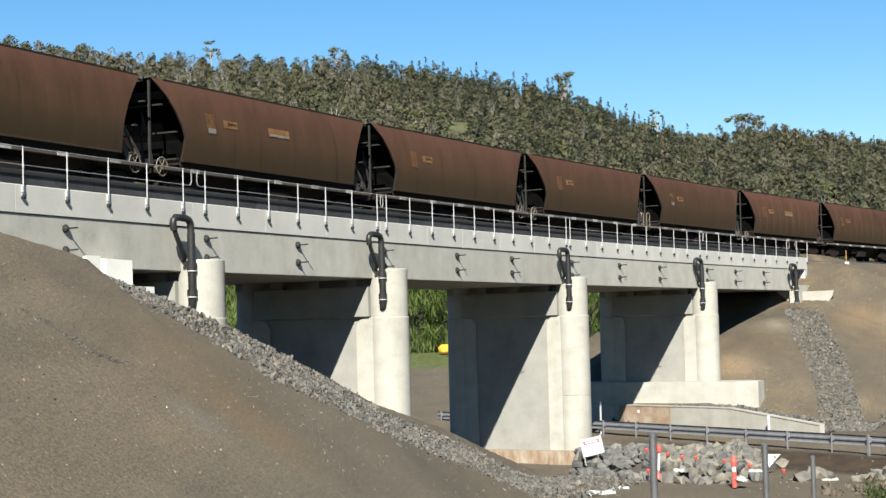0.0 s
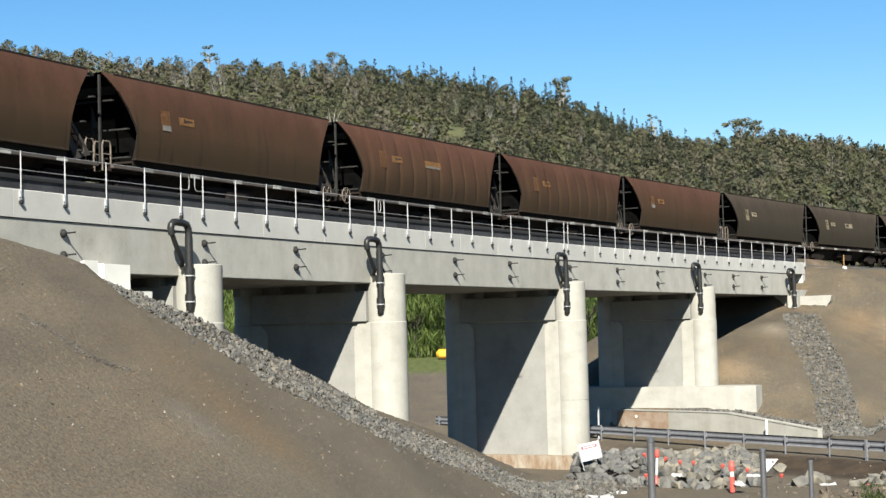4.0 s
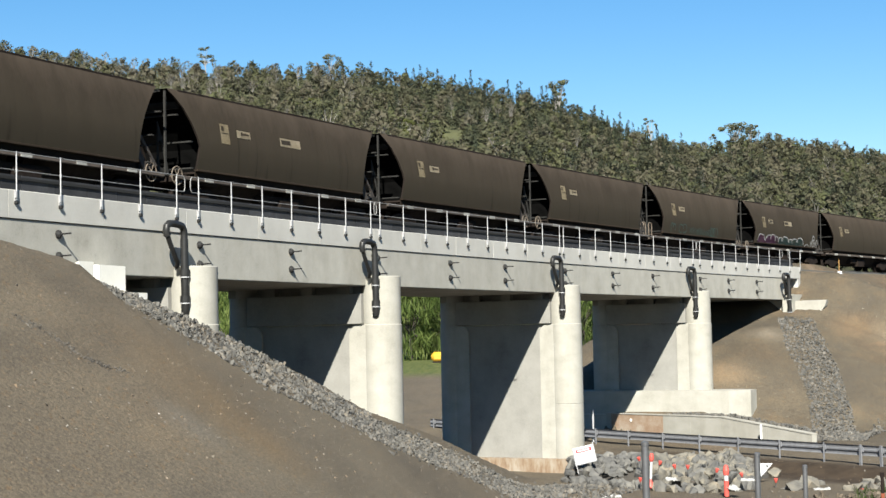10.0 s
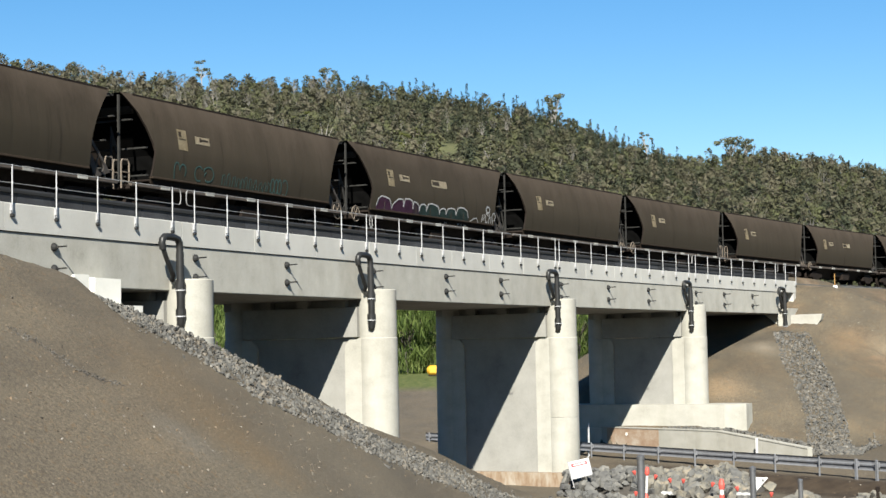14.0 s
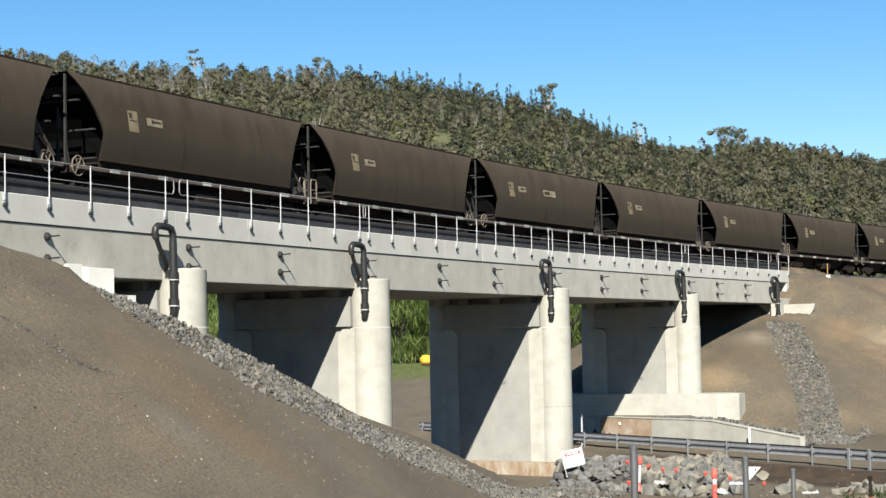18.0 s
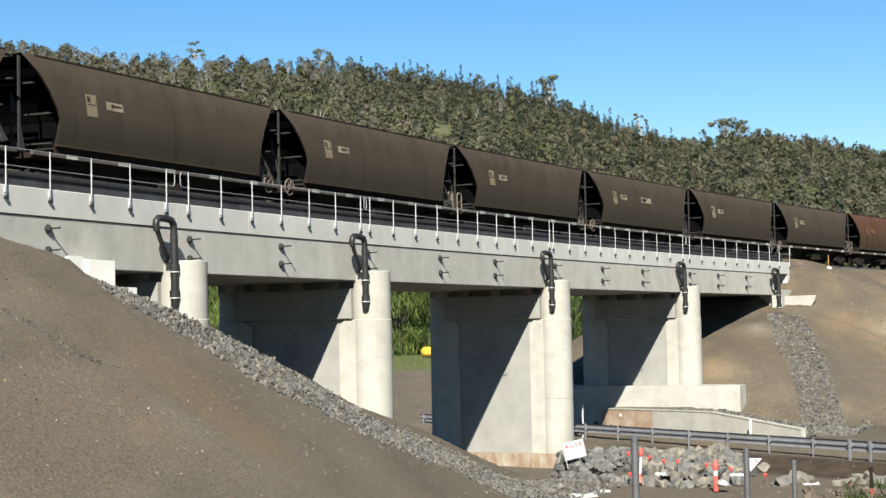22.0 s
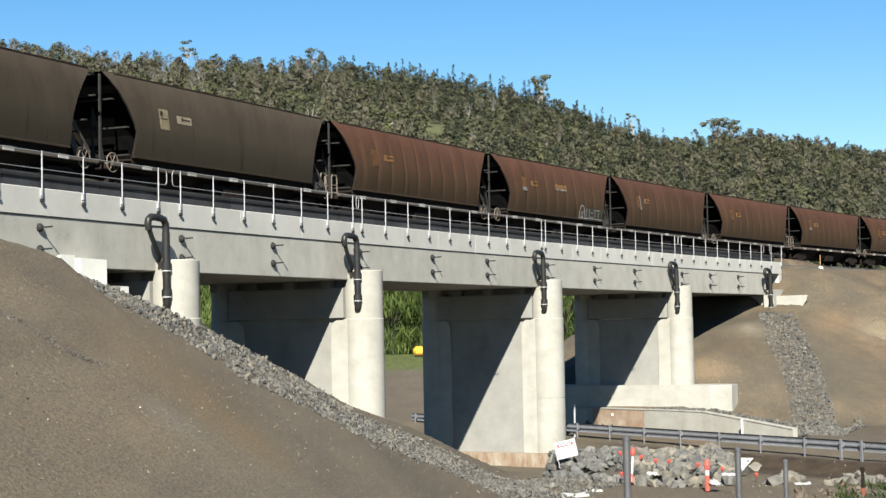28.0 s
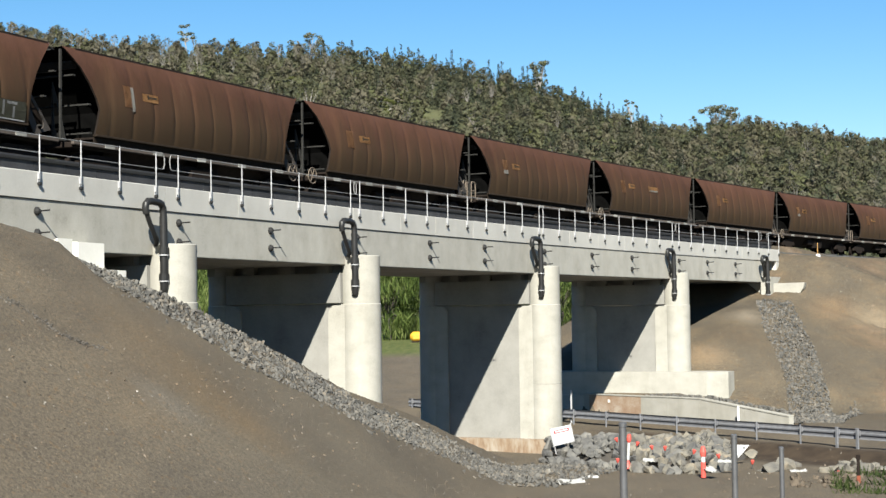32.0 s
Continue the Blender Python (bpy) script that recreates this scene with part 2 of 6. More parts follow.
def ground_height(x, y):
    x, y = np.asarray(x, float), np.asarray(y, float)
    s, d = track_coords(x, y)
    # natural ground: a bench near the lens that falls to the road, and rises again to the hill
    base = np.clip(4.3 - 0.22 * (s + 28 + 0.5 * np.maximum(0, -d - 19)), -0.55, 4.3)
    base = np.where(d > 0, np.minimum(base, 1.0), base)
    lane = 0.83 * x + 0.55 * y
    shelf = ease(56.0, 57.4, lane) * ease(20, 34, s) * ease(0, -6, s - 84)
    base = base + (0.45 + 0.38 * ease(58.6, 62.0, lane)) * shelf
    base = base + 3.6 * ease(130, 260, y) - 0.0 * y
    u = x / np.maximum(y, 60)
    crest = np.interp(u, [a for a, _ in SKYLINE], [b for _, b in SKYLINE])
    hill = np.clip((y - 280) / 520, 0, 1.25)
    base = base + crest * np.where(hill < 1, hill ** 1.08, 1 - 0.4 * (hill - 1))
    # embankment on the side of the lens
    ridge = np.interp(s, (-400, -8, -2.6, 1.07, 2.0, 3.2, 6.5, 10.1, 14.2, 18.3, 21.4, 24.9, 28.1, 33, 37, 60), (9.3, 9.2, 8.92, 8.34, 7.8, 7.54, 6.84, 5.88, 4.74, 3.43, 2.79, 1.91, 1.0, -0.3, -0.9, -4))
    knots = ((-400, -8, -2.6, 1.07, 2.0, 3.2, 6.5, 10.1, 14.2, 18.3, 21.4, 24.9, 28.1, 33, 37, 60), (9.3, 9.2, 8.92, 8.34, 7.8, 7.54, 6.84, 5.88, 4.74, 3.43, 2.79, 1.91, 1.0, -0.3, -0.9, -4))
    worn = sum(np.interp(s + o, *knots) for o in (-4, -3, -2, -1, 0, 1, 2, 3, 4)) / 9
    ridge = ridge + (worn - ridge) * ease(-1.4, -5.0, d)
    top = np.where(s < 3, 10.2 * ease(-0.5, 2.0, d) + ridge * (1 - ease(-0.5, 2.0, d)), ridge)
    bank = top - 0.75 * np.maximum(0, -1.3 - d) - 0.5 * np.maximum(0, d - 9)
    # embankment beyond the road
    far_ridge = np.interp(s, (52, 56, 58, 60, 62, 65, 70, 74.7, 75.5, 77.5, 79, 900), (-4, 0.5, 1.8, 2.9, 4.1, 5.1, 6.4, 7.35, 8.0, 9.2, 10.05, 10.2))
    low_wall = ease(63.0, 63.6, 0.83 * x + 0.55 * y) + (s > 76)
    far_bank = far_ridge - 12 * (1 - np.minimum(low_wall, 1)) - np.where(s > 74, 0.40, 0.34) * np.maximum(0, -0.8 - 1.5 * ease(72.5, 75, s) * ease(82, 78, s) - d) - 0.5 * np.maximum(0, d - 8)
    far_bank = far_bank + 0.75 * ease(0.3, 1.4, d) * ease(70, 74.5, s) * ease(7.5, 6.5, d)
    z = soft_max(soft_max(base, bank, 0.5), np.where(s > 50, far_bank, -9.0), 0.4)
    # track bed through the hill's foot
    bed = ease(16, 6, np.abs(d - CENTRE)) * ease(84, 95, s)
    z = z * (1 - bed) + 10.2 * bed
    return z


def axis(dense_a, dense_b, step, far_a, far_b, growth=1.12):
    mid = list(np.arange(dense_a, dense_b + 1e-6, step))
    lo, hi, w = [], [], step
    while (lo[-1] if lo else dense_a) > far_a:
        w *= growth
        lo.append((lo[-1] if lo else dense_a) - w)
    w = step
    while (hi[-1] if hi else dense_b) < far_b:
        w = min(w * growth, 60)
        hi.append((hi[-1] if hi else dense_b) + w)
    return np.array(lo[::-1] + mid + hi)


def grid_mesh(name, xs, ys, zs, mat):
    nx, ny = len(xs), len(ys)
    gx, gy = np.meshgrid(xs, ys)
    co = np.stack([gx.ravel(), gy.ravel(), zs.ravel()], -1).astype(np.float32)
    i = np.arange((ny - 1) * (nx - 1))
    r, c = i // (nx - 1), i % (nx - 1)
    a = r * nx + c
    quads = np.stack([a, a + 1, a + nx + 1, a + nx], -1)
    return poly_mesh(name, co, quads, mat, True)


def poly_mesh(name, co, quads, mat, smooth=False):
    me = bpy.data.meshes.new(name)
    k = quads.shape[1]
    me.vertices.add(len(co))
    me.vertices.foreach_set("co", np.ascontiguousarray(co, np.float32).ravel())
    me.loops.add(quads.size)
    me.loops.foreach_set("vertex_index", quads.astype(np.int32).ravel())
    me.polygons.add(len(quads))
    me.polygons.foreach_set("loop_start", np.arange(0, quads.size, k, dtype=np.int32))
    me.polygons.foreach_set("use_smooth", np.full(len(quads), smooth))
    for m in (mat if isinstance(mat, (list, tuple)) else (mat,)):
        me.materials.append(m)
    me.update(calc_edges=True)
    me.validate()
    return me


def wave_noise(x, y, seed, octaves=4, scale=1.0):
    """Cheap layered waves for relief."""
    g = np.random.default_rng(seed)
    out = np.zeros_like(x)
    amp = 1.0
    for o in range(octaves):
        for _ in range(5):
            a, p = g.uniform(0, 2 * math.pi), g.uniform(0, 2 * math.pi)
            f = scale * 2 ** o * g.uniform(0.7, 1.4)
            out += amp * np.sin(f * (x * math.cos(a) + y * math.sin(a)) + p)
        amp *= 0.5
    return out / 5


def ground_material():
    m = bpy.data.materials.new("earth_and_grass")
    m.use_nodes = True
    n, link = m.node_tree.nodes, m.node_tree.links.new
    b = n["Principled BSDF"]
    b.inputs["Roughness"].default_value, b.inputs["Specular IOR Level"].default_value = 0.95, 0.15
    geo = n.new("ShaderNodeNewGeometry")

    def grain(scale, detail=6, rough=0.6, stretch=None):
        t = n.new("ShaderNodeTexNoise")
        t.inputs["Scale"].default_value, t.inputs["Detail"].default_value, t.inputs["Roughness"].default_value = scale, detail, rough
        src = geo.outputs["Position"]
        if stretch:
            mp = n.new("ShaderNodeMapping")
            mp.inputs["Scale"].default_value = stretch
            link(src, mp.inputs[0])
            src = mp.outputs[0]
        link(src, t.inputs["Vector"])
        return t.outputs["Fac"]

    def ramp(fac, *stops):
        r = n.new("ShaderNodeValToRGB")
        e = r.color_ramp.elements
        while len(e) < len(stops):
            e.new(0.5)
        for i, (p, c) in enumerate(stops):
            e[i].position, e[i].color = p, (*c, 1)
        link(fac, r.inputs[0])
        return r.outputs[0]

    def blend(fac, a, c, mode="MIX"):
        x = n.new("ShaderNodeMix")
        x.data_type, x.blend_type = "RGBA", mode
        if isinstance(fac, float):
            x.inputs[0].default_value = fac
        else:
            link(fac, x.inputs[0])
        link(a, x.inputs[6])
        link(c, x.inputs[7])
        return x.outputs[2]

    patch = ramp(grain(0.12, 5, 0.55, (1, 0.5, 1)), (0.34, (0.084, 0.072, 0.056)), (0.45, (0.092, 0.078, 0.059)), (0.56, (0.099, 0.082, 0.060)), (0.70, (0.112, 0.088, 0.060)))
    clay = ramp(grain(0.16, 6, 0.62), (0.38, (0.060, 0.052, 0.040)), (0.49, (0.077, 0.064, 0.045)), (0.56, (0.098, 0.073, 0.045)), (0.62, (0.150, 0.100, 0.060)), (0.70, (0.215, 0.162, 0.112)))
    beyond = n.new("ShaderNodeMapRange")
    beyond.inputs[1].default_value, beyond.inputs[2].default_value = 82, 92
    parts = n.new("ShaderNodeSeparateXYZ")
    link(geo.outputs["Position"], parts.inputs[0])
    link(parts.outputs[1], beyond.inputs[0])
    east, both_sides = n.new("ShaderNodeMapRange"), n.new("ShaderNodeMath")
    east.inputs[1].default_value, east.inputs[2].default_value = 7, 13
    both_sides.operation = "MULTIPLY"
    link(parts.outputs[0], east.inputs[0])
    link(east.outputs[0], both_sides.inputs[0])
    link(beyond.outputs[0], both_sides.inputs[1])
    patch = blend(both_sides.outputs[0], patch, clay)
    tint = ramp(grain(0.45, 7, 0.68), (0.33, (0.080, 0.070, 0.057)), (0.5, (0.094, 0.080, 0.061)), (0.68, (0.110, 0.091, 0.067)))
    dirt = blend(0.5, patch, tint)
    streak = ramp(grain(0.8, 5, 0.7, (0.5, 0.12, 1)), (0.36, (0.84, 0.84, 0.85)), (0.5, (1, 1, 1)), (0.66, (1.12, 1.11, 1.09)))
    dirt = blend(0.8, dirt, streak, "MULTIPLY")
    # ochre patches and pale washed silt on both banks; the first two spots put extra light on the slope into the
    # colour, the fourth only darkens
    for spot, wide, tone in (((-2.6, 51.0, 2.6), 6.0, (0.118, 0.101, 0.076)), ((-3.2, 43.0, 2.5), 5.0, (0.114, 0.098, 0.073)), ((-5.8, 44.5, 4.5), 3.4, (0.122, 0.090, 0.055)), ((-8.4, 34.0, 4.0), 4.5, (0.078, 0.066, 0.051)), ((-4.5, 43.8, 3.4), 2.2, (0.118, 0.086, 0.052)), ((-6.0, 40.9, 4.1), 1.3, (0.116, 0.105, 0.088)), ((17.0, 101.2, 3.6), 2.2, (0.185, 0.135, 0.085)), ((27.1, 110.1, 6.2), 2.2, (0.165, 0.112, 0.065)), ((29.8, 109.4, 5.4), 2.4, (0.205, 0.165, 0.115)), ((20.9, 107.2, 5.9), 1.8, (0.180, 0.155, 0.120)), ((19.0, 103.7, 4.8), 3.0, (0.068, 0.056, 0.041))):
        away, fade, ragged, wash = n.new("ShaderNodeVectorMath"), n.new("ShaderNodeMapRange"), n.new("ShaderNodeMath"), n.new("ShaderNodeRGB")
        away.operation, ragged.operation = "DISTANCE", "MULTIPLY"
        away.inputs[1].default_value, wash.outputs[0].default_value = spot, (*tone, 1)
        link(geo.outputs["Position"], away.inputs[0])
        fade.inputs[1].default_value, fade.inputs[2].default_value, fade.inputs[3].default_value, fade.inputs[4].default_value = 0.0, wide, 1.3, 0.0
        link(away.outputs["Value"], fade.inputs[0])
        link(fade.outputs[0], ragged.inputs[0])
        link(grain(1.1, 6, 0.7, (1, 0.5, 1)), ragged.inputs[1])
        dirt = blend(ragged.outputs[0], dirt, wash.outputs[0])
    specks = ramp(grain(14, 4, 0.75), (0.34, (0.48, 0.48, 0.48)), (0.5, (1, 1, 1)), (0.66, (1.45, 1.42, 1.36)))
    dirt = blend(0.75, dirt, specks, "MULTIPLY")
    grit = ramp(grain(38, 3, 0.7), (0.36, (0.50, 0.50, 0.51)), (0.5, (1, 1, 1)), (0.64, (1.55, 1.50, 1.42)))
    dirt = blend(0.6, dirt, grit, "MULTIPLY")
    fleck = ramp(grain(5.5, 3, 0.6), (0.58, (1, 1, 1)), (0.68, (1.20, 1.0, 0.78)))
    dirt = blend(0.7, dirt, fleck, "MULTIPLY")
    vor = n.new("ShaderNodeTexVoronoi")
    vor.inputs["Scale"].default_value = 3.1
    link(geo.outputs["Position"], vor.inputs["Vector"])
    dots = n.new("ShaderNodeMapRange")
    dots.inputs[1].default_value, dots.inputs[2].default_value, dots.inputs[3].default_value, dots.inputs[4].default_value = 0.07, 0.11, 1.0, 0.0
    link(vor.outputs["Distance"], dots.inputs[0])
    pick = n.new("ShaderNodeMath")
    pick.operation = "MULTIPLY"
    some = n.new("ShaderNodeMapRange")
    some.inputs[1].default_value, some.inputs[2].default_value = 0.62, 0.66
    link(vor.outputs["Color"], some.inputs[0])
    link(dots.outputs[0], pick.inputs[0])
    link(some.outputs[0], pick.inputs[1])
    stone = n.new("ShaderNodeRGB")
    stone.outputs[0].default_value = (0.25, 0.23, 0.20, 1)
    dirt = blend(pick.outputs[0], dirt, stone.outputs[0])
    grass = ramp(grain(1.3, 8, 0.75, (1, 0.35, 1)), (0.32, (0.030, 0.046, 0.012)), (0.5, (0.070, 0.086, 0.024)), (0.68, (0.140, 0.135, 0.055)))
    sep = n.new("ShaderNodeSeparateXYZ")
    link(geo.outputs["Position"], sep.inputs[0])
    far = n.new("ShaderNodeMapRange")
    far.inputs[1].default_value, far.inputs[2].default_value = 200, 212
    link(sep.outputs[1], far.inputs[0])
    # a darker brown band along the edge of the road
    lane = n.new("ShaderNodeVectorMath")
    lane.operation = "DOT_PRODUCT"
    lane.inputs[1].default_value = (0.83, 0.55, 0)
    link(geo.outputs["Position"], lane.inputs[0])
    verge = n.new("ShaderNodeMapRange")
    verge.inputs[1].default_value, verge.inputs[2].default_value, verge.inputs[3].default_value, verge.inputs[4].default_value = 1.3, 2.6, 0.95, 0.0
    dist = n.new("ShaderNodeMath")
    dist.operation = "SUBTRACT"
    dist.inputs[1].default_value = 56.2
    link(lane.outputs["Value"], dist.inputs[0])
    mag = n.new("ShaderNodeMath")
    mag.operation = "ABSOLUTE"
    link(dist.outputs[0], mag.inputs[0])
    link(mag.outputs[0], verge.inputs[0])
    soil = ramp(grain(1.2, 5), (0.35, (0.024, 0.017, 0.012)), (0.65, (0.050, 0.036, 0.024)))
    near_road = n.new("ShaderNodeMapRange")
    near_road.inputs[1].default_value, near_road.inputs[2].default_value = 8.5, 12.0
    link(sep.outputs[0], near_road.inputs[0])
    both = n.new("ShaderNodeMath")
    both.operation = "MULTIPLY"
    link(verge.outputs[0], both.inputs[0])
    link(near_road.outputs[0], both.inputs[1])
    dirt = blend(both.outputs[0], dirt, soil)
    floor = ramp(grain(0.2, 5), (0.3, (0.045, 0.050, 0.026)), (0.6, (0.072, 0.076, 0.038)), (0.72, (0.12, 0.118, 0.058)))
    wood = n.new("ShaderNodeMapRange")
    wood.inputs[1].default_value, wood.inputs[2].default_value = 262, 290
    link(sep.outputs[1], wood.inputs[0])
    grass = blend(wood.outputs[0], grass, floor)
    # a sunny glade on the slope
    off, glade = n.new("ShaderNodeVectorMath"), n.new("ShaderNodeMapRange")
    off.operation = "DISTANCE"
    off.inputs[1].default_value = (-2, 628, 85)
    link(geo.outputs["Position"], off.inputs[0])
    glade.inputs[1].default_value, glade.inputs[2].default_value, glade.inputs[3].default_value, glade.inputs[4].default_value = 6, 24, 0.55, 0.0
    link(off.outputs["Value"], glade.inputs[0])
    hay = ramp(grain(0.3, 5), (0.35, (0.075, 0.085, 0.034)), (0.6, (0.125, 0.125, 0.058)))
    grass = blend(glade.outputs[0], grass, hay)
    base_scale = n.new("ShaderNodeRGB")
    base_scale.outputs[0].default_value = (COLOUR_SCALE, COLOUR_SCALE, COLOUR_SCALE, 1)
    link(blend(1.0, blend(far.outputs[0], dirt, grass), base_scale.outputs[0], "MULTIPLY"), b.inputs["Base Color"])
    bp = n.new("ShaderNodeBump")
    bp.inputs["Strength"].default_value, bp.inputs["Distance"].default_value = 0.6, 0.06
    link(grain(7, 5, 0.7), bp.inputs["Height"])
    link(bp.outputs[0], b.inputs["Normal"])
    return m


gx, gy = axis(-26, 34, 0.4, -1500, 1500), axis(8, 130, 0.4, -300, 2600)
mx, my = np.meshgrid(gx, gy)
gs, gd = track_coords(mx, my)
gz = ground_height(mx, my) + 0.05 * wave_noise(mx, my, 3, 4, 0.7) * (my < 150) + 0.17 * wave_noise(mx, my, 8, 5, 0.9) * ease(66, 72, gs) * ease(-1.5, -4.0, gd) * (gs < 130)
tagged(new("ground", grid_mesh("ground", gx, gy, gz, ground_material())), "brown stony earth embankments with grass beyond the bridge", "ground", kind="structure")


def level(x, y):
    return float(ground_height(np.array([x]), np.array([y]))[0])


# ---- the bridge ----
bridge = thing("railway_bridge", "pale concrete railway bridge on four wall piers", "bridge", kind="structure")
spans = list(zip((-14.0,) + JOINTS[:-1], JOINTS))
for a, b in spans:
    # deck slab and four box girders a span
    part("deck_slab", sweep(bmesh.new(), ((0.16, LEDGE - 0.02), (6.84, LEDGE - 0.02), (6.84, LEDGE + 0.42), (0.16, LEDGE + 0.42)), stations(a + 0.015, b - 0.015)), BEAM, bridge)
    for i in range(4):
        d0 = 0.04 + i * 1.73
        part("girder", sweep(bmesh.new(), ((d0, SOFFIT + 0.03), (d0 + 0.03, SOFFIT), (d0 + 1.62, SOFFIT), (d0 + 1.65, SOFFIT + 0.03), (d0 + 1.65, LEDGE - 0.035), (d0, LEDGE - 0.035)), stations(a + 0.015, b - 0.015)), BEAM, bridge)
KERB_CUTS = (-13.9, -9.3, -4.8, -0.29, 4.17, 8.62, 13.1, 17.38, 21.6, 25.67, 28.95, 32.7, 36.42, 40.2, 43.9, 47.7, 51.4, 55.1, 58.9, 62.8, 66.7, 70.6, 74.5, END)
for side in (0, 1):
    for a, b in zip(KERB_CUTS, KERB_CUTS[1:]):
        o = ((0.0, LEDGE), (0.34, LEDGE), (0.34, DECK), (0.02, DECK), (0.0, DECK - 0.02))
        if side:
            o = [(7.0 - d, z) for d, z in o]
        part("kerb_panel", sweep(bmesh.new(), o, stations(a + 0.012, b - 0.012)), KERB, bridge)
# ballast boards behind the handrail
edge = -13.0
while edge < END - 0.2:
    for d in (0.52, 6.40):
        part("ballast_panel", sweep(bmesh.new(), ((d, DECK - 0.3), (d + 0.08, DECK - 0.3), (d + 0.08, DECK + 0.50), (d, DECK + 0.50)), (edge + 0.01, min(edge + 1.55, END) - 0.01)), PANEL, bridge)
    edge += 1.55
for d in (0.47, 6.35):
    part("ballast_board_rail", sweep(bmesh.new(), ((d, DECK + 0.36), (d + 0.05, DECK + 0.36), (d + 0.05, DECK + 0.44), (d, DECK + 0.44)), stations(-13, END)), BLACK, bridge)

COLUMN_R, FAR_D = 0.77, 4.75


def ring_solid(bm, x, y, prof, n=40):
    """A round solid from (radius, height) rings."""
    rings = [[bm.verts.new((x + r * math.cos(a), y + r * math.sin(a), z)) for a in (2 * math.pi * k / n for k in range(n))] for r, z in prof]
    for a, b in zip(rings, rings[1:]):
        for k in range(n):
            bm.faces.new((a[k], a[(k + 1) % n], b[(k + 1) % n], b[k]))
    bm.faces.new(rings[0][::-1]), bm.faces.new(rings[-1])
    return bm


def pier(s, foot, near=-0.25, seam=None):
    """Wall pier: round columns before both ends, a wall with rounded shoulders, and a cap beam under the girders."""
    p = thing("bridge_pier", "pale concrete wall pier with rounded ends", "pier", frame_at(s), "bridge piers", "structure")
    shoulder = 6.62
    top = SOFFIT + 0.37
    for d in (near, FAR_D + 1.15):
        groove = [(0.795, seam - 0.02), (0.78, seam - 0.01), (0.78, seam + 0.01), (0.795, seam + 0.02)] if seam else []
        prof = [(0.795, foot)] + groove + [(0.795, shoulder - 0.03), (COLUMN_R, shoulder), (COLUMN_R, top - 0.03), (COLUMN_R - 0.03, top)]
        part("column", ring_solid(bmesh.new(), 0, d, prof), PALE, p, "smooth round concrete column", smooth=True)
    # a thicker end of the wall carries each column; its top corner behind the column is rounded
    for back, foot_d in ((near + 1.07, near + 0.05), (FAR_D + 0.08, FAR_D + 1.1)):
        turn = 1 if back > foot_d else -1
        outline = [(foot_d, foot), (back, foot), (back, shoulder - 0.45)]
        outline += [(back - turn * 0.42 * (1 - math.cos(a)), shoulder - 0.45 + 0.44 * math.sin(a)) for a in (radians(15 * k) for k in range(1, 7))]
        outline += [(foot_d, shoulder - 0.01)]
        part("wall_end", prism(bmesh.new(), outline, -0.72, 0.72), PALE, p)
    part("wall", boxed(-0.62, 0.62, 0.4, FAR_D + 0.5, foot, shoulder, 0.02), SHADED_WALLING, p)
    part("cap_beam", boxed(-0.84, 0.84, near + 0.45, FAR_D + 0.70, shoulder + 0.02, SOFFIT - 0.30, 0.02), SHADED_WALLING, p)
    # filler added in the gap, standing in for the shade below the girders
    part("shade_infill", boxed(-0.40, 0.40, 0.35, FAR_D + 0.75, SOFFIT - 0.33, SOFFIT - 0.004), SHADED_WALLING, p)
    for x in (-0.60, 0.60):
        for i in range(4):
            part("bearing", boxed(x - 0.16, x + 0.16, 0.75 + i * 1.71, 1.25 + i * 1.71, SOFFIT - 0.33, SOFFIT + 0.002), SHADED_WALLING, p)
    return p


for s, foot, near, seam in zip(JOINTS[:4], (4.5, 1.2, -0.55, 2.6), (-0.25, -0.25, -0.15, -0.01), (None, None, 2.73, None)):
    pier(s, foot, near, seam)

# rough footing under the pier beside the road, and the two-tier pile cap of the next one
FOOT = material("rough_footing", ((0.3, (0.13, 0.08, 0.05)), (0.45, (0.21, 0.15, 0.10)), (0.6, (0.29, 0.25, 0.20))), 1.6, 0.95, bump=0.8, bump_scale=7, stretch=(1, 1, 0.35))
b = thing("pier_footing", "rough earth-stained concrete footing under a pier", "footing", frame_at(JOINTS[2]), kind="structure")
bm = bmesh.new()
prism(bm, [(-1.15, -0.75), (-0.7, -1.25), (0.2, -1.35), (0.95, -1.1), (1.25, -0.4), (1.2, 7.2), (-1.2, 7.2)], -1.6, 0.10, True)
for v in bm.verts:
    v.co += Vector((math.sin(v.co.y * 9), math.sin(v.co.x * 7 + 1), 0)) * 0.06
part("block", bm, FOOT, b)
cap = thing("pile_cap", "pale concrete pile cap with chamfered end beside the road", "pile cap", frame_at(JOINTS[3]), kind="structure")
part("block", prism(bmesh.new(), [(-1.55, -2.35), (-0.65, -3.35), (0.35, -3.35), (1.0, -2.2), (1.0, 8.2), (-1.55, 8.2)], 1.2, 2.72, True), PALE, cap)
part("lower_block", prism(bmesh.new(), [(-1.9, 3.1), (1.5, 3.1), (1.5, 8.8), (-1.9, 8.8)], -0.4, 1.36, True), CONCRETE, cap)

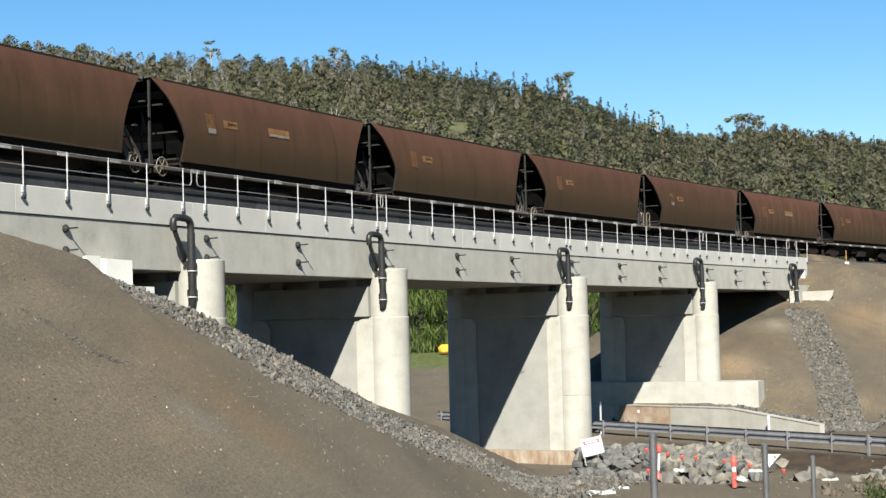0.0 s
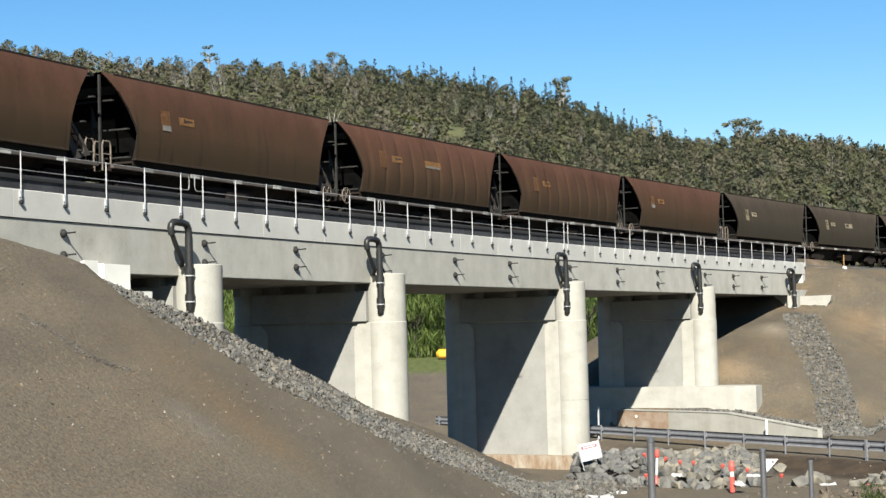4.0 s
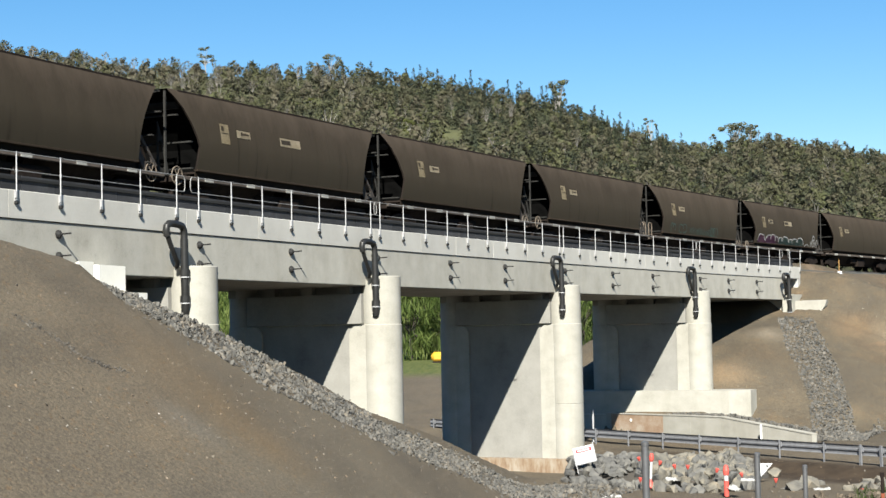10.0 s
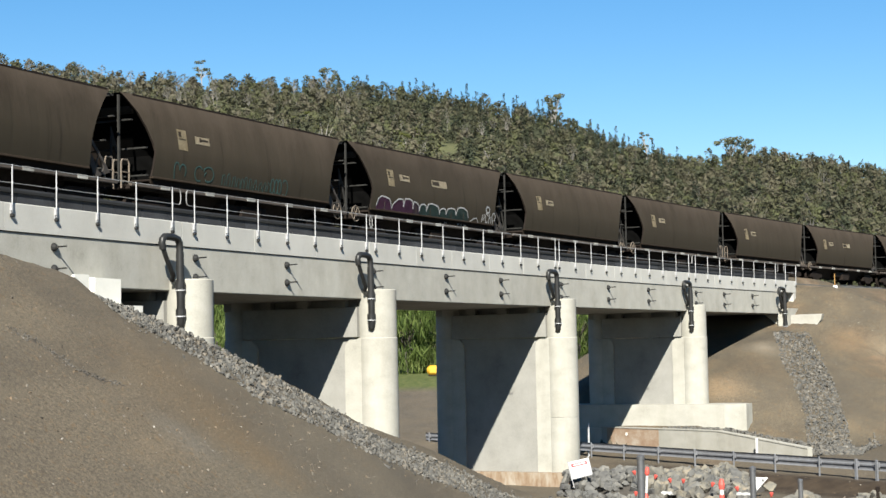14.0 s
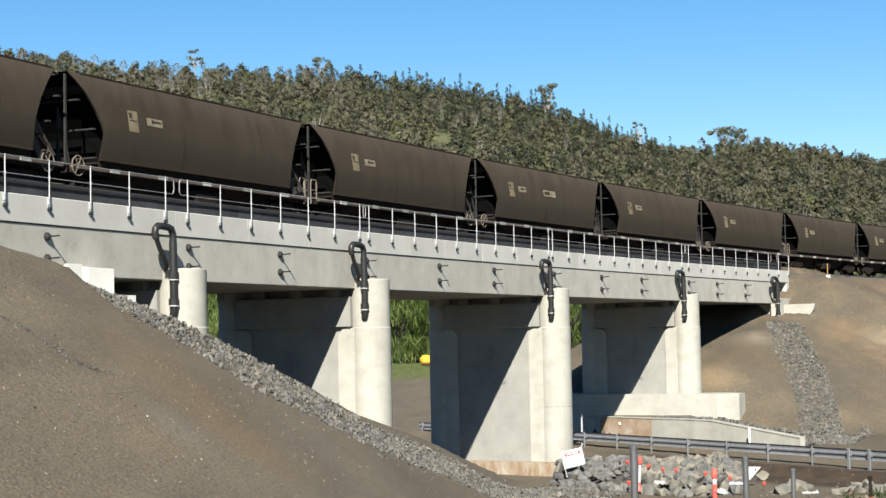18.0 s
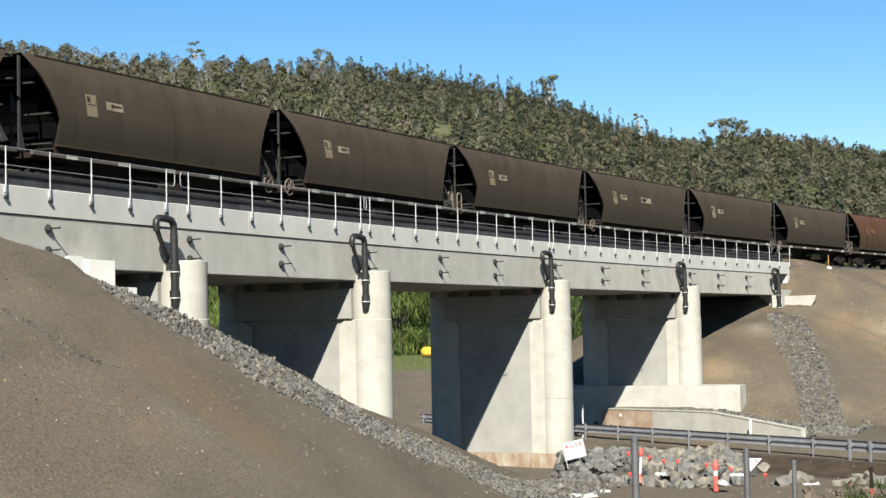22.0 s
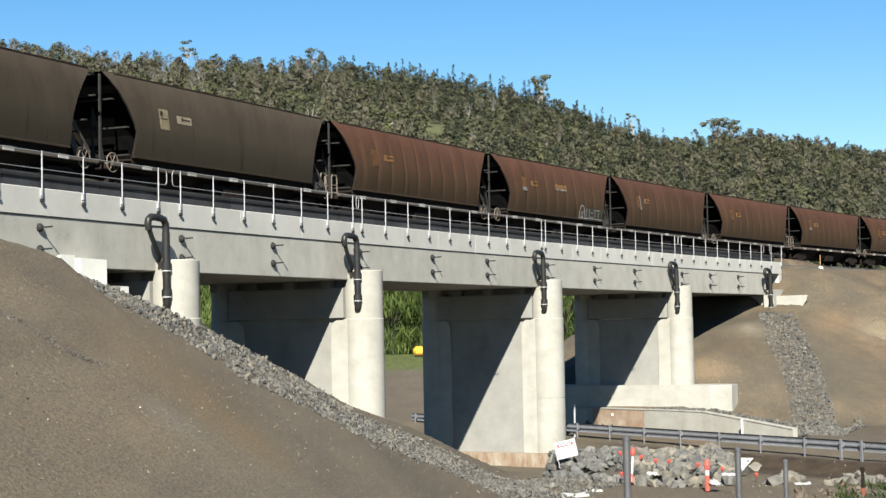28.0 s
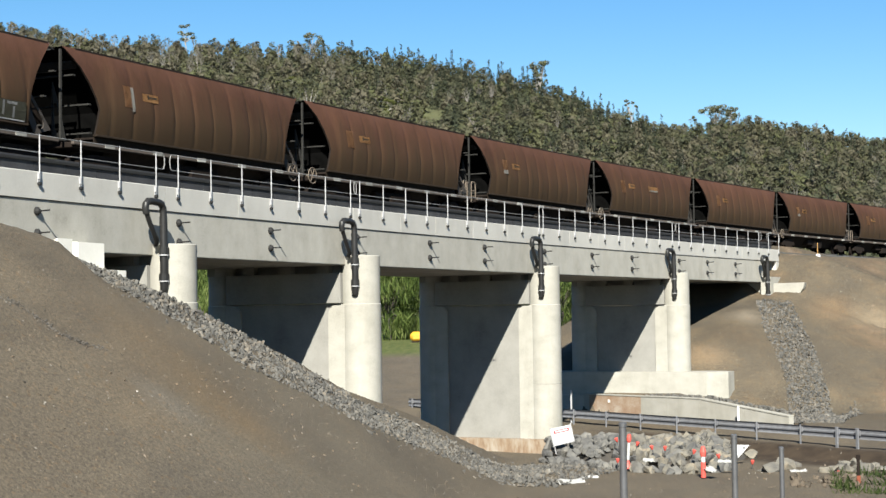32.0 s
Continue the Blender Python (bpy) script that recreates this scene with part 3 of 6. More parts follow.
# low wall beside the road, falling towards its end
WALL_A, WALL_B = Vector((9.5, 101.0, 0)), Vector((18.88, 86.49, 0))
run = (WALL_B - WALL_A).length
wall_pose = Matrix.Translation(WALL_A) @ Matrix.Rotation(math.atan2(WALL_B.y - WALL_A.y, WALL_B.x - WALL_A.x), 4, "Z")
retaining = thing("retaining_wall", "low pale concrete retaining wall with a stained end panel", "wall", wall_pose, kind="structure")
cuts = ((0.55, 1.40), (1.05, 1.40), (5.7, 1.42), (8.0, 1.44), (10.6, 1.43), (14.0, 1.08), (run, 0.74))
for i, ((x0, z0), (x1, z1)) in enumerate(zip(cuts, cuts[1:])):
    bm = bmesh.new()
    v = [bm.verts.new(c) for c in ((x0 + 0.006, 0, -0.9), (x1 - 0.006, 0, -0.9), (x1 - 0.006, 0, z1), (x0 + 0.006, 0, z0), (x0 + 0.006, 0.34, -0.9), (x1 - 0.006, 0.34, -0.9), (x1 - 0.006, 0.34, z1), (x0 + 0.006, 0.34, z0))]
    for f in ((0, 1, 2, 3), (5, 4, 7, 6), (3, 2, 6, 7), (1, 5, 6, 2), (4, 0, 3, 7)):
        bm.faces.new([v[k] for k in f])
    part("panel", bm, STAIN if i == 1 else PALE, retaining, "rust-stained concrete panel" if i == 1 else "")
    part("coping", box(bmesh.new(), x0, x1, -0.03, 0.37, 0.0, 0.06, Matrix.Translation((0, 0, z0)) @ Matrix(((1, 0, 0, 0), (0, 1, 0, 0), ((z1 - z0) / (x1 - x0), 0, 1, -(z1 - z0) / (x1 - x0) * x0), (0, 0, 0, 1)))), PALE, retaining)

marker = ring_solid(bmesh.new(), 0, 0, ((0.10, 0.0), (0.10, 0.02)), 14)
part("marker_disc", marker, WHITE, retaining, "small white disc on the stained panel", m=pose(2.9, -0.02, 1.08, 90, 0, 0))

# ---- track ----
track = thing("railway_track", "steel rails on concrete sleepers in dark ballast", "track", kind="structure")
for off in (-0.75, 0.75):
    c = CENTRE + off
    part("rail", sweep(bmesh.new(), ((c - 0.07, RAIL - 0.17), (c + 0.07, RAIL - 0.17), (c + 0.01, RAIL - 0.14), (c + 0.01, RAIL - 0.05), (c + 0.035, RAIL - 0.03), (c + 0.035, RAIL), (c - 0.035, RAIL), (c - 0.035, RAIL - 0.03), (c - 0.01, RAIL - 0.05), (c - 0.01, RAIL - 0.14)), stations(-60, 160, 4)), STEEL, track)
part("ballast_bed", sweep(bmesh.new(), ((0.62, DECK - 0.38), (6.38, DECK - 0.38), (6.38, RAIL - 0.35), (5.2, RAIL - 0.2), (1.8, RAIL - 0.2), (0.62, RAIL - 0.35)), stations(-60, 160, 4)), BALLAST, track)
sleeper = mesh_of("sleeper", boxed(-0.12, 0.12, -1.25, 1.25, -0.25, 0, 0.02), CONCRETE)
for i in range(120):
    part("sleeper", sleeper, None, track, m=frame_at(-10 + i * 0.9, CENTRE, RAIL - 0.17))
# ---- the coal train ----
WAGON = 15.571
TIP = 9.92        # coupling of wagon 0 at the start, along the track
SPEED, SLOWING = 12.392, 0.00353
# metres by which the train runs behind its mean speed
LAG = ((0.0, -0.15), (2.0, -0.04), (8.0, 0.10), (14.0, 0.20), (20.0, 0.06), (32.0, 0.09))


def wagon_paint(name, upper, lower, sunlit):
    """Paint of one hue above and another below, with the high sun's light and shade put into its colour, and streaks
    running down.
    """
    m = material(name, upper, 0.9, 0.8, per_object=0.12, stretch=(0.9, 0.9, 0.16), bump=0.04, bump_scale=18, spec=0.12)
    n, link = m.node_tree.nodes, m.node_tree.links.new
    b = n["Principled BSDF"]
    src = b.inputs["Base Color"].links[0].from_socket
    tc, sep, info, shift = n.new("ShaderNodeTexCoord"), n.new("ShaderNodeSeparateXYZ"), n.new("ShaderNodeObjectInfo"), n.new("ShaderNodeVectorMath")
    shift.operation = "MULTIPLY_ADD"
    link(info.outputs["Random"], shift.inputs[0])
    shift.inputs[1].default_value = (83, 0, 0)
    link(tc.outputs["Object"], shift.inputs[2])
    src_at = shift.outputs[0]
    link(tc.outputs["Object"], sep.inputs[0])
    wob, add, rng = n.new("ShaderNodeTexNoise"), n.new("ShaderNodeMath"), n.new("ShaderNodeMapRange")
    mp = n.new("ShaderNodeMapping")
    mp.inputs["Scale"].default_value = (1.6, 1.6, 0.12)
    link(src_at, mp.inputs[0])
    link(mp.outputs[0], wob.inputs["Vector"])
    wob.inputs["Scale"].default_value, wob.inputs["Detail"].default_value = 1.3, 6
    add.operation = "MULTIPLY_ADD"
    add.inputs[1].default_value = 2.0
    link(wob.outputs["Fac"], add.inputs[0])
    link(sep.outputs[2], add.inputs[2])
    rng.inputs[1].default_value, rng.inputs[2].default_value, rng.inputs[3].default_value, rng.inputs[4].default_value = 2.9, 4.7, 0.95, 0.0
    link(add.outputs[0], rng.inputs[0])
    # browner low down, with the shade there mixed into the colour
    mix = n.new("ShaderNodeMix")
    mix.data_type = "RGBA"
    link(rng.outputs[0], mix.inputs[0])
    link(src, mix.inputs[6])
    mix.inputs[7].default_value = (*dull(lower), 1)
    # the sun's light on the upper curve, put into the colour
    sun_fac, mix2 = n.new("ShaderNodeMapRange"), n.new("ShaderNodeMix")
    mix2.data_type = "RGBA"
    sun_fac.inputs[1].default_value, sun_fac.inputs[2].default_value, sun_fac.inputs[3].default_value, sun_fac.inputs[4].default_value = 4.5, 5.6, 0.0, 0.75
    link(add.outputs[0], sun_fac.inputs[0])
    link(sun_fac.outputs[0], mix2.inputs[0])
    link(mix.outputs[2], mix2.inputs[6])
    mix2.inputs[7].default_value = (*dull(sunlit), 1)
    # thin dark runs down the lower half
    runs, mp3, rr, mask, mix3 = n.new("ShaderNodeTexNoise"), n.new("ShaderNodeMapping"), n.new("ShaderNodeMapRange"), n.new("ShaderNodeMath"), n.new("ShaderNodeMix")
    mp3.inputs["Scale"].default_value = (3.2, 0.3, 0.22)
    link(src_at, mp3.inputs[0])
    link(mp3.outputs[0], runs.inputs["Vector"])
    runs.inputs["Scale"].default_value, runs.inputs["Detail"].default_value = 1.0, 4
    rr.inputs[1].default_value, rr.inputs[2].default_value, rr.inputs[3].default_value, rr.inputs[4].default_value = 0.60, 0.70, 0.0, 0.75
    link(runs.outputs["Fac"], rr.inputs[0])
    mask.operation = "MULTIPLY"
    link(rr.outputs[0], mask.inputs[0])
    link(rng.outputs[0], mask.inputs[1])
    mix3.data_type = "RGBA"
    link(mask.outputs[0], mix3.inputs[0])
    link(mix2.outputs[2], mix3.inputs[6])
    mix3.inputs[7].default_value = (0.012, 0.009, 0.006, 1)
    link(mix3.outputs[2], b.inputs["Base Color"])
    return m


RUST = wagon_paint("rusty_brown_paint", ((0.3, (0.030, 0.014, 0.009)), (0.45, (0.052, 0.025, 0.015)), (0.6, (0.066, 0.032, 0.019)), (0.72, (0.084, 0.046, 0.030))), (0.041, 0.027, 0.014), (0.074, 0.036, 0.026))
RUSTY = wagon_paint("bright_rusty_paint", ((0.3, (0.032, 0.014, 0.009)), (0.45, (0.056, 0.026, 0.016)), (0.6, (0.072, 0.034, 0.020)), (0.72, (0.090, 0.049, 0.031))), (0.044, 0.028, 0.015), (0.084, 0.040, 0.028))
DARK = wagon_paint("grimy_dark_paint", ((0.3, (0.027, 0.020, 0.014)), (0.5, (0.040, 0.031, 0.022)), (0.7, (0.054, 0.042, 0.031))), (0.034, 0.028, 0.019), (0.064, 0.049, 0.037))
COAL = material("coal", ((0.3, grey(0.006)), (0.7, grey(0.02))), 8, 0.8, bump=0.8, bump_scale=9)
ENDPLATE = material("black_end_sheet", ((0.3, grey(0.002)), (0.7, grey(0.005))), 3, 0.95, spec=0.02)
ARROW = {"rust": material("orange_arrow_plate", ((0.35, (0.20, 0.10, 0.035)), (0.6, (0.34, 0.18, 0.07))), 6, 0.7), "dark": material("cream_arrow_plate", ((0.35, (0.30, 0.25, 0.17)), (0.6, (0.42, 0.36, 0.26))), 6, 0.7)}
POSTER = {"rust": material("faded_orange_plate", ((0.35, (0.105, 0.050, 0.022)), (0.6, (0.21, 0.105, 0.045))), 6, 0.7), "dark": material("faded_cream_plate", ((0.35, (0.22, 0.175, 0.10)), (0.6, (0.36, 0.30, 0.20))), 6, 0.7)}
HALF = WAGON / 2
SILL = material("dusty_brown_sill", ((0.3, (0.045, 0.036, 0.030)), (0.7, (0.10, 0.082, 0.070))), 2.5, 0.85, per_object=0.2)
SILL_TAG = material("faded_white_tag", ((0.35, grey(0.20, 0.06)), (0.65, grey(0.36, 0.05))), 5, 0.7, per_object=0.35)
# half width, height, and how far the leading and the trailing edge are cut back
SIDE = ((1.10, 4.20, 0.08, 0.46), (1.19, 3.98, 0.35, 0.74), (1.31, 3.60, 0.76, 1.16), (1.41, 3.10, 1.14, 1.58), (1.48, 2.60, 1.42, 1.88), (1.50, 2.30, 1.54, 2.00), (1.46, 1.80, 1.46, 2.02), (1.41, 1.45, 1.40, 2.02))


def side_mesh(mat, bulge):
    """Both curved side sheets with their folded-in thickness."""
    bm = bmesh.new()
    # pressed panels with a sharp crease between them; the raked ends beyond the last crease
    reach, panel = 5.6, 11.2 / 9
    cuts = [-reach + panel * (k + o) for k in range(9) for o in (0.0, 0.05, 0.22, 0.5, 0.78, 0.95)] + [reach]
    swells = [0.1] + [0.5, 0.62] + [0.0, 0.62, 0.88, 1.0, 0.88, 0.62] * 9 + [0.0] + [0.62, 0.5] + [0.1]
    cuts = [None] * 3 + cuts + [None] * 3
    cols = len(cuts)
    for sgn in (-1, 1):
        shells = []
        for inner in (0, 1):
            g = []
            for y, z, lead, trail in SIDE:
                row = []
                for i in range(cols):
                    tip = HALF - (lead if i < 3 else trail)
                    x = cuts[i]
                    if x is None:
                        x = -tip + (tip - reach) * i / 3 if i < 3 else reach + (tip - reach) * (i - cols + 4) / 3
                    swell = bulge * swells[i] * min(1, max(0, (4.1 - z) / 0.6), max(0, (z - 1.5) / 0.35))
                    row.append(bm.verts.new((x, sgn * (y + swell - 0.07 * inner), z)))
                g.append(row)
            for a, b in zip(g, g[1:]):
                for i in range(cols - 1):
                    bm.faces.new((a[i], a[i + 1], b[i + 1], b[i])).material_index = inner
            shells.append(g)
        o, n = shells
        for i in range(cols - 1):
            bm.faces.new((o[0][i], o[0][i + 1], n[0][i + 1], n[0][i])), bm.faces.new((o[-1][i], o[-1][i + 1], n[-1][i + 1], n[-1][i]))
        for j in range(len(SIDE) - 1):
            for i in (0, cols - 1):
                bm.faces.new((o[j][i], o[j + 1][i], n[j + 1][i], n[j][i])).material_index = 1
    bmesh.ops.recalc_face_normals(bm, faces=bm.faces[:])
    return mesh_of("body_side", bm, (mat, IRON), True)


def end_sheet(sgn):
    bm = bmesh.new()
    rows = []
    for y, z, lead, trail in SIDE:
        x = sgn * (HALF - (lead if sgn < 0 else trail) - 0.10 - 0.35 * (4.2 - z))
        rows.append([bm.verts.new((x, -y + 0.06, z)), bm.verts.new((x, y - 0.06, z)), bm.verts.new((x - sgn * 0.05, y - 0.06, z)), bm.verts.new((x - sgn * 0.05, -y + 0.06, z))])
    for a, b in zip(rows, rows[1:]):
        for k in range(4):
            bm.faces.new((a[k], a[(k + 1) % 4], b[(k + 1) % 4], b[k]))
    bm.faces.new(rows[0]), bm.faces.new(rows[-1][::-1])
    bmesh.ops.recalc_face_normals(bm, faces=bm.faces[:])
    return bm


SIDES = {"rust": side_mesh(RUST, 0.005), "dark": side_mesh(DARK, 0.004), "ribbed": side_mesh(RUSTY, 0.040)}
ENDS = {g: mesh_of("end_sheet", end_sheet(g), ENDPLATE) for g in (-1, 1)}
LOAD = mesh_of("coal_load", boxed(-HALF + 0.75, HALF - 0.75, -1.15, 1.15, 3.6, 4.02, 0.2), COAL)
COAMING = mesh_of("coaming", boxed(-HALF + 0.75, HALF - 0.60, -0.03, 0.03, 4.12, 4.225, 0.01), IRON)
BOTTOM = mesh_of("side_sill", boxed(-HALF + 0.35, HALF - 0.35, -0.06, 0.06, 1.06, 1.20, 0.02), SILL)
FOOT_IRON = material("grimy_foot_iron", ((0.3, (0.020, 0.015, 0.011)), (0.7, (0.042, 0.031, 0.023))), 2, 0.9, per_object=0.2, spec=0.08)
SKIRT = mesh_of("side_skirt", boxed(-HALF + 1.45, HALF - 2.05, -0.02, 0.02, 1.19, 1.405, 0.005), material("grimy_skirt", ((0.3, (0.010, 0.008, 0.006)), (0.7, (0.024, 0.018, 0.014))), 2, 0.9, per_object=0.2, spec=0.06))
TAG = mesh_of("sill_tag", boxed(-0.27, 0.27, -0.012, 0.012, 1.066, 1.194, 0.004), SILL_TAG)
UNDERFLOOR = mesh_of("floor_sheet", boxed(-HALF + 1.55, HALF - 2.1, -1.28, 1.28, 1.30, 1.40, 0.02), IRON)
FLANGE = {k: mesh_of("body_flange", box(boxed(-HALF + 1.42, HALF - 2.04, -1.45, -1.30, 1.40, 1.47, 0.01), -HALF + 1.42, HALF - 2.04, 1.30, 1.45, 1.40, 1.47), m) for k, m in (("rust", FOOT_IRON), ("dark", FOOT_IRON))}
CHUTE = mesh_of("discharge_chute", prism(bmesh.new(), ((-1.2, 1.42), (1.2, 1.42), (0.5, 0.45), (-0.5, 0.45)), -2.4, 2.4), IRON)
CENTRE_SILL = mesh_of("centre_sill", boxed(-HALF + 0.45, HALF - 0.45, -0.25, 0.25, 0.78, 1.20), IRON)
PLATFORM = mesh_of("end_platform", boxed(-1.3, 1.3, -1.2, 1.2, 0.98, 1.16, 0.02), IRON)
BRAKE = mesh_of("brake_gear", box(boxed(-1.6, 1.6, -1.05, 1.05, 0.55, 0.92, 0.05), -0.4, 0.9, -1.2, -0.5, 0.35, 0.75), IRON)
COUPLER = mesh_of("coupler", boxed(-0.26, 0.26, -0.13, 0.13, 0.76, 1.02, 0.03), IRON)


def rib_mesh(sgn):
    """End frame: cross ribs on the sloping sheet, a centre spine with cut-outs, a corner post at the leading end."""
    bm = bmesh.new()
    for z, y, x in ((3.30, 1.28, 0.47), (2.42, 1.40, 1.14), (1.50, 1.34, 1.25)):
        box(bm, sgn * (HALF - x) - 0.06, sgn * (HALF - x) + 0.06, -y, y, z - 0.025, z + 0.025)
    if sgn < 0:
        for y in (-0.98, 0.98):
            box(bm, -HALF + 0.11, -HALF + 0.19, y - 0.03, y + 0.03, 1.2, 4.12)
    else:
        box(bm, HALF - 0.56, HALF - 0.12, -1.02, -0.96, 4.04, 4.10)
        box(bm, HALF - 0.20, HALF - 0.12, -1.02, 1.02, 4.03, 4.10)
        for y in (-0.4, 0.4):
            tube(bm, ((HALF - 0.55, y, 3.9), (HALF - 1.45, y * 1.6, 2.3)), 0.035, 6)
    return mesh_of("end_frame", bm, FRAME_IRON)


FRAME_IRON = material("worn_black_frame_iron", ((0.3, grey(0.016, 0.05)), (0.7, grey(0.040, 0.04))), 4, 0.8, spec=0.1)
RIBS = {g: rib_mesh(g) for g in (-1, 1)}
# lighter than the underframe iron, so the gussets stand out from it
GUSSET_IRON = material("lighter_gusset_iron", ((0.3, (0.024, 0.020, 0.018)), (0.7, (0.056, 0.048, 0.042))), 4, 0.8)


def holed_plate(outer, hole, y, thick):
    """A flat plate in the x-z plane with one hole: both loops have the same number of corners."""
    bm, n = bmesh.new(), len(outer)
    rings = [[bm.verts.new((x, yy, z)) for x, z in loop] for yy in (y - thick / 2, y + thick / 2) for loop in (outer, hole)]
    for k in range(n):
        j = (k + 1) % n
        for a, b in ((0, 1), (2, 3), (0, 2), (1, 3)):
            bm.faces.new((rings[a][k], rings[a][j], rings[b][j], rings[b][k]))
    bmesh.ops.recalc_face_normals(bm, faces=bm.faces[:])
    return bm


def around(corners, steps):
    """Points evenly spread along the sides of a closed outline."""
    out = []
    for (x0, z0), (x1, z1) in zip(corners, corners[1:] + corners[:1]):
        out += [(x0 + (x1 - x0) * k / steps, z0 + (z1 - z0) * k / steps) for k in range(steps)]
    return out


def slot(ax, az, bx, bz, r0, r1, n, start):
    """A long rounded hole from a to b."""
    t = math.atan2(bz - az, bx - ax)
    out = []
    for k in range(n):
        f = t + start + 2 * math.pi * k / n
        c = math.cos(f - t)
        cx, cz, r = (bx, bz, r1) if c > 0 else (ax, az, r0)
        out.append((cx + r * math.cos(f), cz + r * math.sin(f)))
    return out


def gusset_mesh():
    """A raking pressed strut with a long hole, from the side sheet down to the end platform."""
    outer = around([(HALF - 1.90, 2.75), (HALF - 0.62, 1.42), (HALF - 1.45, 1.20), (HALF - 2.12, 2.18)], 5)
    hole = slot(HALF - 1.76, 2.28, HALF - 1.16, 1.58, 0.10, 0.19, 20, 2.75)
    return holed_plate(outer, slot_match(outer, hole), 0.0, 0.05)


def slot_match(outer, hole):
    """The hole's corners, turned to run beside the outline's."""
    cx, cz = sum(p[0] for p in hole) / len(hole), sum(p[1] for p in hole) / len(hole)
    turn = lambda p: math.atan2(p[1] - cz, p[0] - cx)
    area = sum(a[0] * b[1] - b[0] * a[1] for a, b in zip(outer, outer[1:] + outer[:1]))
    ring = hole if area > 0 else hole[::-1]
    k = min(range(len(ring)), key=lambda i: abs(math.remainder(turn(ring[i]) - turn(outer[0]), 2 * math.pi)))
    return ring[k:] + ring[:k]


def spine_mesh():
    """Upright web behind the leading corner post, with two round cut-outs."""
    outer = around([(-HALF + 0.30, 3.10), (-HALF + 0.26, 1.25), (-HALF + 0.98, 1.25), (-HALF + 0.62, 2.4)], 5)
    hole = slot(-HALF + 0.56, 1.68, -HALF + 0.43, 2.35, 0.20, 0.10, 20, 0.0)
    return holed_plate(outer, slot_match(outer, hole), 0.0, 0.05)


SPINE = mesh_of("end_web", spine_mesh(), FRAME_IRON)
GUSSET = mesh_of("gusset", gusset_mesh(), GUSSET_IRON)


def bogie(parent, x):
    b = part("bogie", boxed(-0.22, 0.22, -1.0, 1.0, 0.42, 0.80, 0.03), IRON, parent, m=pose(x, 0, 0))
    for y in (-1.0, 1.0):
        part("side_frame", SIDE_FRAME, None, b, m=pose(0, y, 0))
        for dx in (-0.9, 0.9):
            part("wheel", WHEEL, None, b, m=pose(dx, y * 0.75, 0.46, 0, 0, 0 if y > 0 else 180))
    return b


SIDE_FRAME = mesh_of("side_frame", prism(bmesh.new(), [(-1.15, 0.62), (-1.15, 0.40), (-0.75, 0.40), (-0.45, 0.20), (0.45, 0.20), (0.75, 0.40), (1.15, 0.40), (1.15, 0.62), (0.55, 0.84), (-0.55, 0.84)], -0.08, 0.08), IRON)
SIDE_FRAME.transform(Matrix.Rotation(radians(90), 4, "Z"))
WHEEL = mesh_of("wheel", wheel_mesh(0.46, 0.13), IRON, True)


def hand_wheel_mesh():
    bm = bmesh.new()
    ring = [(0.32 * math.cos(a), 0, 0.32 * math.sin(a)) for a in (2 * math.pi * k / 16 for k in range(17))]
    tube(bm, ring, 0.022, 6, False)
    for k in range(3):
        a = math.pi * k / 3
        tube(bm, ((0.32 * math.cos(a), 0, 0.32 * math.sin(a)), (-0.32 * math.cos(a), 0, -0.32 * math.sin(a))), 0.016, 5)
    tube(bm, ((0, -0.04, 0), (0, 0.3, 0)), 0.03, 6)
    return bm


RUSTED = material("pale_rusted_iron", ((0.3, (0.09, 0.068, 0.05)), (0.7, (0.19, 0.16, 0.13))), 9, 0.8)
HAND_WHEEL = mesh_of("hand_wheel", hand_wheel_mesh(), RUSTED)


def hoop_mesh():
    bm = bmesh.new()
    for y in (0.0, 0.32):
        tube(bm, ((-0.22, y, 0.0), (-0.22, y, 0.85), (-0.16, y, 0.97), (0.16, y, 0.97), (0.22, y, 0.85), (0.22, y, 0.0)), 0.028, 6)
        for z in (0.25, 0.55):
            tube(bm, ((-0.22, y, z), (0.22, y, z)), 0.02, 5)
    return bm


HOOP = mesh_of("ladder_hoop", hoop_mesh(), RUSTED)


PRINT = material("worn_dark_print", ((0.3, (0.03, 0.022, 0.015)), (0.7, (0.07, 0.055, 0.04))), 9, 0.7)
PALE_PATCH = material("worn_white_patch", ((0.35, grey(0.22, 0.06)), (0.65, grey(0.34, 0.04))), 7, 0.7)
PAINTS = {"dim": material("dim_teal_spray", ((0.3, (0.014, 0.036, 0.033)), (0.7, (0.022, 0.058, 0.052))), 4, 0.7), "teal": material("teal_spray", ((0.3, (0.018, 0.034, 0.031)), (0.7, (0.030, 0.058, 0.052))), 4, 0.6), "pink": material("purple_spray", ((0.3, (0.044, 0.016, 0.036)), (0.7, (0.078, 0.024, 0.058))), 3, 0.6), "plum": material("dark_plum_spray", ((0.3, (0.028, 0.016, 0.026)), (0.7, (0.045, 0.022, 0.038))), 3, 0.6), "haze": material("thin_grey_green_spray", ((0.3, (0.050, 0.044, 0.030)), (0.7, (0.085, 0.088, 0.062))), 3, 0.75), "white": material("white_spray", ((0.3, grey(0.20)), (0.7, grey(0.34))), 6, 0.6)}
RISE, REACH = [p[1] for p in SIDE][::-1], [p[0] for p in SIDE][::-1]


def side_y(z):
    return float(np.interp(z, RISE, REACH))


